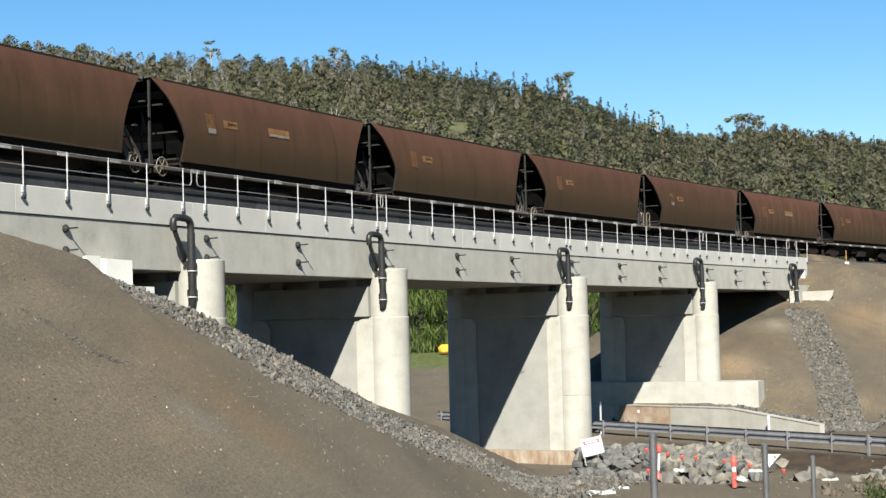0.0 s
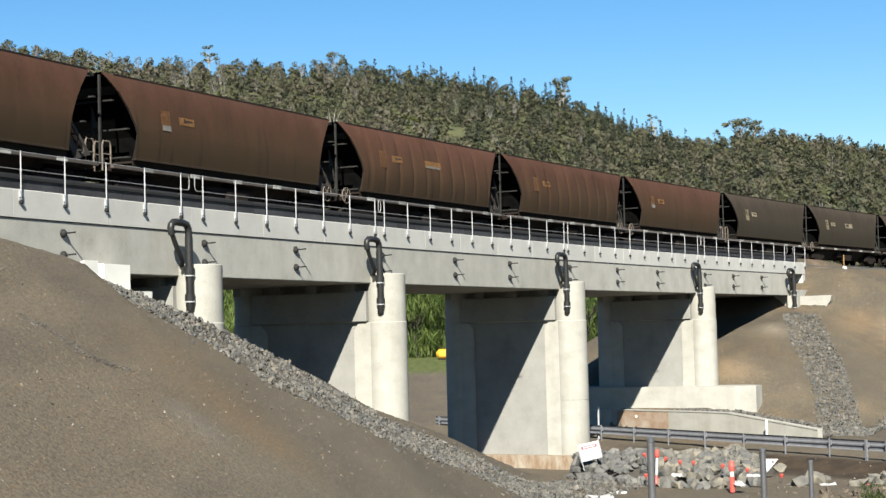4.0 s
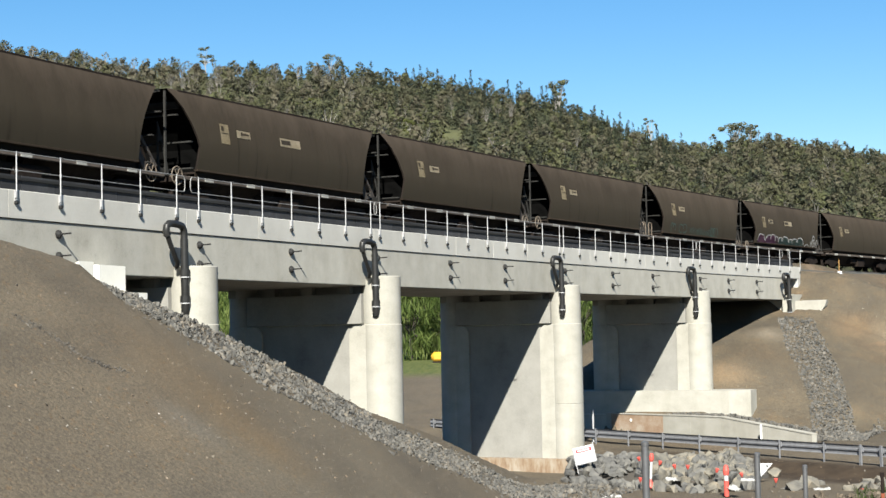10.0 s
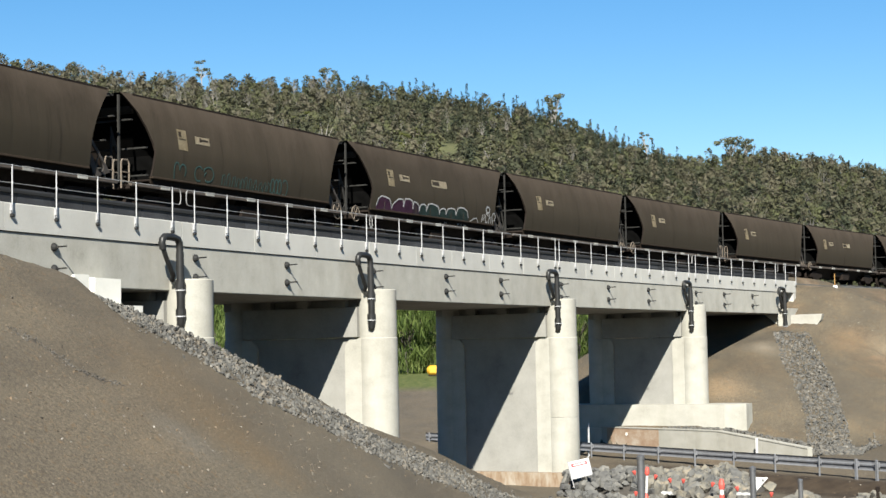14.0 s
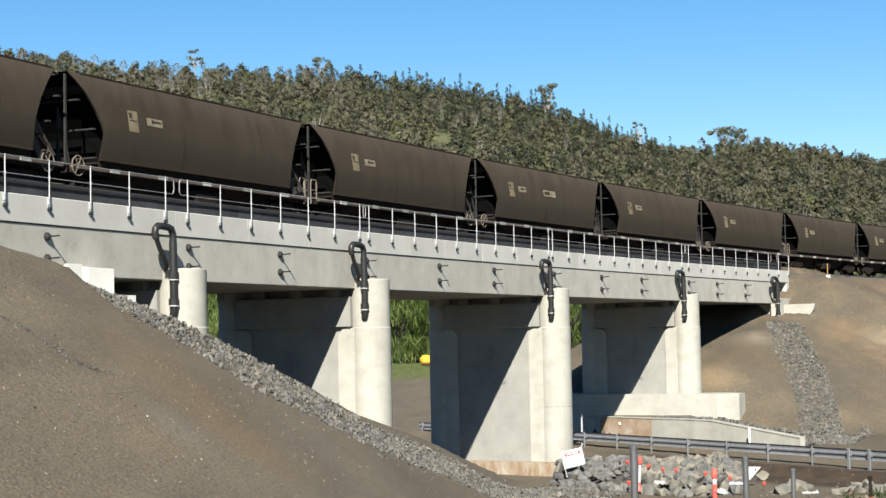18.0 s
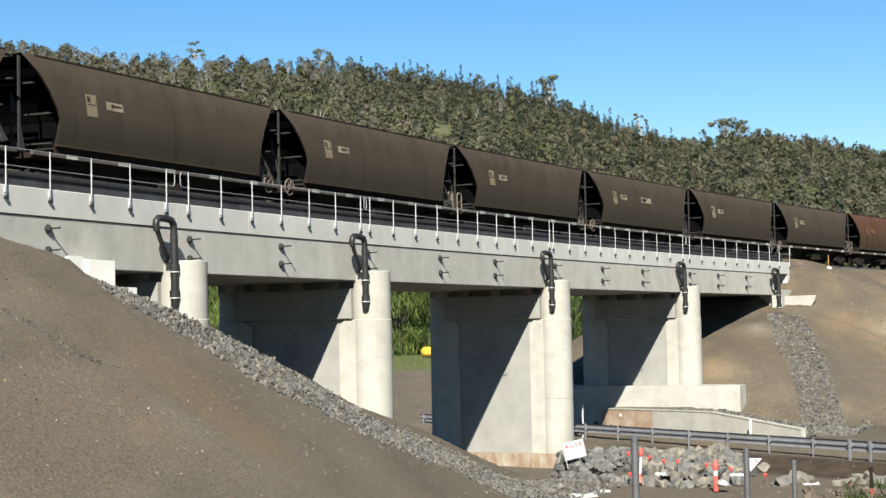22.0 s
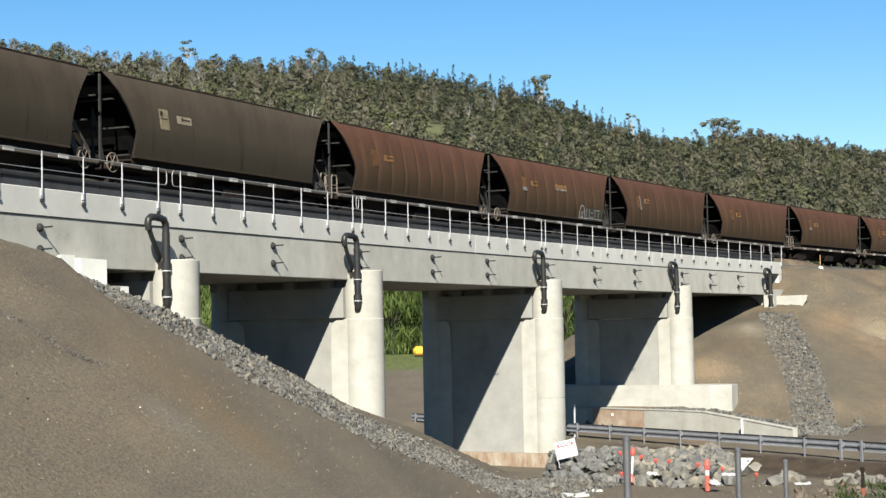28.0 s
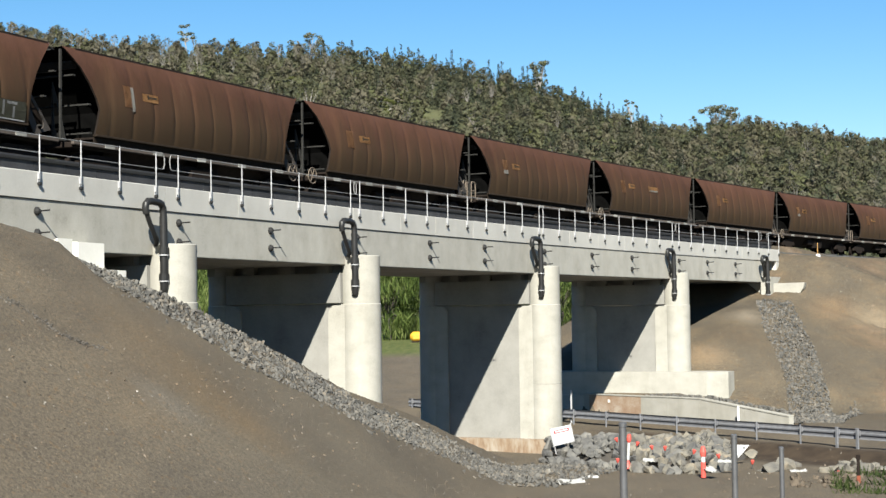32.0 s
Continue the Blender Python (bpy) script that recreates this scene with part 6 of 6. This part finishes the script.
# a line of gravel behind the low wall, and along the bank's foot
for _ in range(420):
    f = g.uniform(0.33, 1.02)
    p = WALL_A.lerp(WALL_B, f) + Vector((0.83, 0.55, 0)) * g.uniform(0.4, 1.3)
    spots.append((p.x, p.y, float(np.interp(f * run, [c[0] for c in cuts], [c[1] for c in cuts])) + 0.06, 0.06 + 0.08 * g.uniform() ** 2))
for _ in range(160):
    f = g.uniform(0, 1)
    spots.append((22.3 + 2.8 * f + g.normal() * 0.15, 90.3 + 6.5 * f + g.normal() * 0.3, None, 0.06 + 0.1 * g.uniform() ** 2))
zs = ground_height(np.array([p[0] for p in spots]), np.array([p[1] for p in spots]))
spots = [(x, y, z + 0.3 * k if h is None else h, k) for (x, y, h, k), z in zip(spots, zs)]
stone_channel("grey broken stones lining a chute down the far bank", spots, GREY_STONE, 250)

# pile of field rocks beside the road
EDGE_F = ((5.5, 76.2), (8.2, 72.3), (10.6, 69.2), (12.6, 70.8), (13.4, 73.0))
EDGE_B = ((6.6, 82.5), (9.4, 84.0), (11.9, 83.5), (13.9, 82.5), (14.4, 80.5))
pile = thing("rock_pile", "pile of grey and tan field rocks beside the road", "rocks")
for n in range(620):
    k = g.uniform(0, 3.999)
    i, f, w = int(k), k % 1, g.uniform(0, 1)
    fx, fy = (EDGE_F[i][j] * (1 - f) + EDGE_F[i + 1][j] * f for j in (0, 1))
    bx, by = (EDGE_B[i][j] * (1 - f) + EDGE_B[i + 1][j] * f for j in (0, 1))
    size = (0.15 + 0.16 * g.uniform()) if k < 1.0 else (0.17 + 0.26 * g.uniform() ** 1.4)
    x, y = fx + (bx - fx) * w, fy + (by - fy) * w
    dome = (0.88 if k < 1.5 else 0.74) * math.sin(math.pi * min(1.0, 0.08 + 0.72 * w)) * (0.75 if k > 3.2 else 1.0)
    z = level(x, y) + dome * g.uniform(0.82, 1.0) - size * 0.15
    if w < 0.12:
        z = level(x, y) + size * 0.35
    m = Matrix.Translation((x, y, z)) @ Euler(g.uniform(-3.1, 3.1, 3)).to_matrix().to_4x4() @ Matrix.Scale(size, 4)
    part("rock", ROCK_MESHES[(DARK_ROCK if k < 1.3 or n % 3 == 0 else ROCK).name][int(g.integers(0, len(BOULDERS)))], None, pile, m=m)
core = bmesh.new()
bmesh.ops.create_icosphere(core, subdivisions=3, radius=1.0)
for v in core.verts:
    v.co = Vector((11.2 + v.co.x * 4.0 + v.co.y * 1.2, 78.3 + v.co.y * 6.0, -0.62 + max(0, v.co.z) * 0.72))
part("earth_core", core, material("pile_earth", ((0.3, (0.035, 0.032, 0.028)), (0.7, (0.09, 0.078, 0.064))), 3, 0.95), pile)
# single rocks and pebbles on the flat
for n, (px, yy, size) in enumerate(((1405, 70.5, 0.42), (1432, 71.5, 0.45), (1452, 72.5, 0.25), (1388, 71.0, 0.2), (1500, 69.5, 0.24), (1516, 70.0, 0.3), (1530, 71.0, 0.28), (1545, 70.2, 0.32), (1560, 71.2, 0.3), (1575, 70.3, 0.34), (1590, 71, 0.3), (1535, 72.5, 0.25), (1555, 73, 0.3), (1605, 70, 0.3), (1062, 78.0, 0.4), (1370, 77.5, 0.35))):
    x = (px - 784) / 3000 * yy
    r = thing("rock", "single tan-grey rock lying on the bare earth", "rock", Matrix.Translation((x, yy, level(x, yy) + size * 0.3)) @ Matrix.Rotation(n * 1.7, 4, "Z") @ Matrix.Scale(size, 4), "loose rocks")
    part("stone", ROCK_MESHES[ROCK.name][n % len(BOULDERS)], None, r)
for n in range(90):
    px, yy = g.uniform(1440, 1575), g.uniform(63.5, 68.5)
    size = 0.05 + 0.14 * g.uniform() ** 2
    x = (px - 784) / 3000 * yy
    r = thing("rock", "small brown stone in loose rubble on the bare earth", "rock", Matrix.Translation((x, yy, level(x, yy) + size * 0.3)) @ Euler(g.uniform(-3, 3, 3)).to_matrix().to_4x4() @ Matrix.Scale(size, 4), "rubble stones")
    part("stone", ROCK_MESHES[RUBBLE.name][n % len(SHAPES)], None, r)
RILL = ((-10.0, 39.95), (-9.37, 40.4), (-8.44, 40.4), (-7.54, 41.35))
spots = []
for _ in range(5600):
    x, y = g.uniform(-16, 6), g.uniform(24, 62)
    s, d = track_coords(np.array([x]), np.array([y]))
    if d[0] < -1.4:
        spots.append((x, y, None, 0.011 + 0.032 * g.uniform() ** 4))
rill = []
for _ in range(420):
    k = g.uniform(0, 2.999)
    i, f = int(k), k % 1
    rill.append((RILL[i][0] * (1 - f) + RILL[i + 1][0] * f + g.normal() * 0.06, RILL[i][1] * (1 - f) + RILL[i + 1][1] * f + g.normal() * 0.10, None, 0.010 + 0.030 * g.uniform() ** 2))
for _ in range(600):
    x, y = g.uniform(5, 20), g.uniform(62, 84)
    spots.append((x, y, None, 0.02 + 0.04 * g.uniform() ** 4))
for _ in range(700):
    p = at(g.uniform(72, 100), g.uniform(-22, -2))
    spots.append((p.x, p.y, None, 0.03 + 0.07 * g.uniform() ** 4))
zs = ground_height(np.array([p[0] for p in spots]), np.array([p[1] for p in spots]))
PEBBLE = stone_material("pale_pebble", ((0.2, (0.040, 0.036, 0.032)), (0.40, (0.085, 0.074, 0.060)), (0.52, (0.16, 0.115, 0.075)), (0.68, (0.20, 0.185, 0.16)), (0.90, (0.45, 0.43, 0.40))))
tagged(new("pebbles", heap("pebbles", [(x, y, z, k) for (x, y, _, k), z in zip(spots, zs)], PEBBLE)), "scattered pale pebbles on the earth banks", "pebbles", kind="stuff")

zs = ground_height(np.array([p[0] for p in rill]), np.array([p[1] for p in rill]))
tagged(new("gravel_rill", heap("gravel_rill", [(x, y, z + 0.005, k) for (x, y, _, k), z in zip(rill, zs)], stone_material("dark_gravel", ((0.2, (0.03, 0.028, 0.026)), (0.5, (0.075, 0.068, 0.060)), (0.85, (0.15, 0.14, 0.12)))))), "line of dark gravel washed down the earth bank", "gravel", kind="stuff")
# ---- loose things beside the road ----
ORANGE = material("fluorescent_orange_plastic", ((0.3, (0.46, 0.065, 0.050)), (0.7, (0.58, 0.10, 0.080))), 5, 0.5)
WHITE_PLASTIC = material("white_plastic", ((0.3, grey(0.42)), (0.7, grey(0.54))), 4, 0.5)
RED = material("red_print", ((0.3, (0.26, 0.02, 0.03)), (0.7, (0.34, 0.03, 0.04))), 6, 0.6)
SCRAP = material("dirty_white_plastic", ((0.3, grey(0.24, 0.03)), (0.7, grey(0.40, 0.02))), 5, 0.6)
INK = material("dark_print", ((0.3, grey(0.03)), (0.7, grey(0.06))), 6, 0.6)
POST_STEEL = material("dull_fence_steel", ((0.3, grey(0.10, -0.03)), (0.7, grey(0.19, -0.03))), 3, 0.42, 0.55)
YELLOW = material("yellow_paint", ((0.3, (0.45, 0.24, 0.02)), (0.7, (0.55, 0.32, 0.03))), 3, 0.5)


FADED = material("faded_yellow_paint", ((0.3, (0.24, 0.13, 0.04)), (0.7, (0.34, 0.20, 0.07))), 5, 0.6)


# fence posts close to the lens
for x, y, top, r in ((1.823, 15.0, 5.02, 0.033), (3.362, 18.0, 4.69, 0.032), (4.503, 21.0, 4.317, 0.030)):
    foot = level(x, y)
    f = thing("fence_post", "dull galvanised steel pipe fence post", "fence post", Matrix.Translation((x, y, foot)), "fence posts")
    part("pipe", tube(bmesh.new(), ((0, 0, -0.2), (0.0, 0, top - foot)), r, 14), POST_STEEL, f, smooth=True)
    part("cap", ring_solid(bmesh.new(), 0, 0, ((r + 0.003, top - foot - 0.03), (r + 0.003, top - foot), (r - 0.012, top - foot + 0.012)), 14), POST_STEEL, f)

# leaning notice board: a white panel in a dull frame, propped on one leg
board = thing("notice_board", "white notice board with a red band leaning on rocks", "sign", Matrix.Translation((6.45, 76.4, 0.69)) @ Euler((radians(-14), radians(-13), radians(-8))).to_matrix().to_4x4())
part("panel", boxed(-0.45, 0.45, -0.015, 0.015, -0.38, 0.38, 0.006), WHITE_PLASTIC, board)
part("frame", box(box(boxed(-0.50, -0.45, -0.02, 0.03, -0.46, 0.42), -0.45, 0.47, -0.02, 0.03, -0.42, -0.38), 0.45, 0.49, -0.02, 0.03, -0.38, 0.46), POST_STEEL, board, "dull steel frame")
part("red_band", boxed(-0.36, 0.36, -0.022, -0.016, 0.12, 0.27), RED, board)
part("text_bar", boxed(-0.28, 0.28, -0.026, -0.0225, 0.17, 0.225), WHITE_PLASTIC, board)
for z in (-0.02, -0.12, -0.22):
    part("text_bar", boxed(-0.34, 0.30, -0.020, -0.016, z - 0.012, z + 0.012), material("faint_print", ((0.3, grey(0.45)), (0.7, grey(0.55))), 6, 0.6), board)
part("leg", boxed(-0.48, -0.44, 0.03, 0.07, -0.80, 0.20), POST_STEEL, board)


def bollard(x, y, z, height, tilt, lean):
    b = thing("traffic_bollard", "orange plastic bollard with white sleeve standing among rocks", "bollard", Matrix.Translation((x, y, z)) @ Euler((radians(lean), radians(tilt), 0)).to_matrix().to_4x4(), "traffic bollards")
    part("base", ring_solid(bmesh.new(), 0, 0, ((0.17, 0.0), (0.17, 0.05), (0.09, 0.22), (0.05, 0.34)), 16), ORANGE, b)
    part("sleeve", ring_solid(bmesh.new(), 0, 0, ((0.055, 0.36), (0.055, height - 0.36)), 14), WHITE_PLASTIC, b, "white reflective sleeve")
    part("head", ring_solid(bmesh.new(), 0, 0, ((0.06, height - 0.36), (0.10, height - 0.28), (0.10, height - 0.16), (0.07, height - 0.02), (0.04, height)), 14), ORANGE, b)


bollard(8.78, 71.6, -0.42, 1.45, 3, 4)
b = thing("traffic_bollard", "orange plastic bollard with white sleeve standing among rocks", "bollard", Matrix.Translation((11.37, 68.0, -0.51)), "traffic bollards")
part("tube", ring_solid(bmesh.new(), 0, 0, ((0.10, 0.0), (0.10, 0.62)), 14), ORANGE, b)
part("sleeve", ring_solid(bmesh.new(), 0, 0, ((0.085, 0.60), (0.085, 0.84)), 14), WHITE_PLASTIC, b, "white reflective sleeve")
part("head", ring_solid(bmesh.new(), 0, 0, ((0.11, 0.84), (0.13, 1.02), (0.09, 1.2), (0.05, 1.25)), 14), ORANGE, b)
# small orange caps on stakes among the rocks
for i, (x, y, z) in enumerate(((8.6, 74, 0.62), (8.41, 72, -0.11), (9.52, 74, 0.43), (10.0, 73, 0.34), (10.5, 72.5, 0.34), (11.5, 71, 0.29), (12.6, 71.5, 0.05), (14.13, 72, -0.26), (14.73, 71, -0.31), (17.27, 70, -0.6))):
    c = thing("orange_stake_cap", "small orange plastic cap on a stake", "stake", Matrix.Translation((x, y, z)) @ Euler((0.2, 0.25 * (i % 3 - 1), 0)).to_matrix().to_4x4(), "orange stake caps")
    part("cap", ring_solid(bmesh.new(), 0, 0, ((0.04, -0.10), (0.075, 0.0), (0.085, 0.07), (0.03, 0.09)), 10), ORANGE, c)
    part("stake", tube(bmesh.new(), ((0, 0, -0.9), (0, 0, -0.1)), 0.02, 6), POST_STEEL, c)


def litter(x, y, z, w, h, twist, label="crumpled white plastic sheet on the ground"):
    """A creased scrap of sheet, thick enough to lie in folds."""
    bm = bmesh.new()
    bmesh.ops.create_grid(bm, x_segments=6, y_segments=3, size=0.5)
    g = np.random.default_rng(int(40 * x))
    for v in bm.verts:
        v.co = Vector((v.co.x * w, v.co.y * h * 1.2, 0.12 * h * g.normal() + 0.5 * h * v.co.y))
    bmesh.ops.solidify(bm, geom=bm.faces[:], thickness=0.02)
    o = thing("plastic_sheet", label, "litter", Matrix.Translation((x, y, max(z, level(x, y) + 0.05))) @ Matrix.Rotation(twist, 4, "Z"), "white litter")
    part("sheet", bm, SCRAP, o)


litter(7.15, 77, -0.61, 0.55, 0.22, 0.3)
litter(5.98, 67, -0.53, 1.2, 0.28, 0.5)
litter(6.92, 69, -0.6, 0.7, 0.14, 0.1)
litter(9.59, 71, -0.02, 0.45, 0.2, 0.2)
litter(11.67, 68, -0.19, 0.6, 0.3, 0.9)
litter(12.65, 70, -0.04, 0.7, 0.15, -0.4)
litter(15.65, 70, -0.55, 0.7, 0.25, 0.2)
b = thing("broken_board", "broken white sign board lying on the rocks", "sign", Matrix.Translation((14.02, 74, 0.02)) @ Euler((radians(82), radians(0), 0.25)).to_matrix().to_4x4())
part("panel", prism(bmesh.new(), [(-0.22, 0.30), (-0.16, -0.28), (0.44, 0.27)], -0.012, 0.012, True), WHITE_PLASTIC, b)
part("dark_spot", boxed(0.12, 0.20, 0.10, 0.20, 0.013, 0.018), INK, b)

# white guide post at the low wall, track marker on the bank
g1 = thing("guide_post", "white plastic guide post before the low wall", "post", Matrix.Translation((16.75, 88.9, -0.1)))
part("post", boxed(-0.06, 0.06, -0.02, 0.02, 0.0, 1.3, 0.01), WHITE_PLASTIC, g1)
mk = thing("track_marker", "yellow marker rod with a white foot beside the track", "marker", Matrix.Translation(at(83.0, -0.9, level(at(83.0, -0.9).x, at(83.0, -0.9).y))))
part("rod", tube(bmesh.new(), ((0, 0, 0), (0, 0, 1.0)), 0.035, 8), FADED, mk)
part("foot", boxed(-0.16, 0.16, -0.2, 0.0, -0.25, 0.18, 0.05), WHITE_PLASTIC, mk, "white block at the foot")

# rusty stake and weeds
x, y = 16.69, 64.5
k = thing("rusty_stake", "rusty flat steel stake among green weeds", "stake", Matrix.Translation((x, y, level(x, y))))
part("stake", boxed(-0.06, 0.06, -0.03, 0.03, -0.2, 1.1, 0.015), IRON, k)
part("tip", boxed(-0.08, 0.08, -0.04, 0.04, 0.95, 1.15, 0.02), IRON, k)
part("foot", boxed(-0.07, 0.07, -0.035, 0.035, -0.1, 0.36, 0.01), material("rust_red_foot", ((0.3, (0.12, 0.03, 0.015)), (0.7, (0.22, 0.06, 0.03))), 8, 0.85), k, "rust-red lower end")
gr = np.random.default_rng(77)
blades = []
for _ in range(1500):
    y = gr.uniform(61, 69)
    x = y * gr.uniform(0.243, 0.285)
    if math.sin(x * 2.1) + math.sin(y * 1.7 + x) < -0.3:
        continue
    z, a, h = level(x, y) - 0.02, gr.uniform(0, 6.28), gr.uniform(0.03, 0.17)
    u = np.array((math.cos(a), math.sin(a), 0)) * 0.035
    tip = np.array((x, y, z + h)) + gr.normal(size=3) * 0.14
    p = np.array((x, y, z))
    blades.append((p - u, p + u, tip + u * 0.3, tip - u * 0.3))
blades = np.array(blades).reshape(-1, 3)
tagged(new("weeds", poly_mesh("weeds", blades, np.arange(len(blades)).reshape(-1, 4), WEED)), "tufts of green weeds on the bare earth", "weeds", kind="stuff")

# yellow machine beyond the bridge
x, y = 0.12, 238.0
mach = thing("yellow_tank", "rounded yellow tank standing on the far grass", "tank", Matrix.Translation((x, y, level(x, y))))
bm = boxed(-1.2, 1.2, -0.7, 0.7, 0.1, 1.5, 0.4)
part("shell", bm, YELLOW, mach, smooth=True)
part("skid", boxed(-1.0, 1.0, -0.5, 0.5, -0.1, 0.2), IRON, mach)


motions()
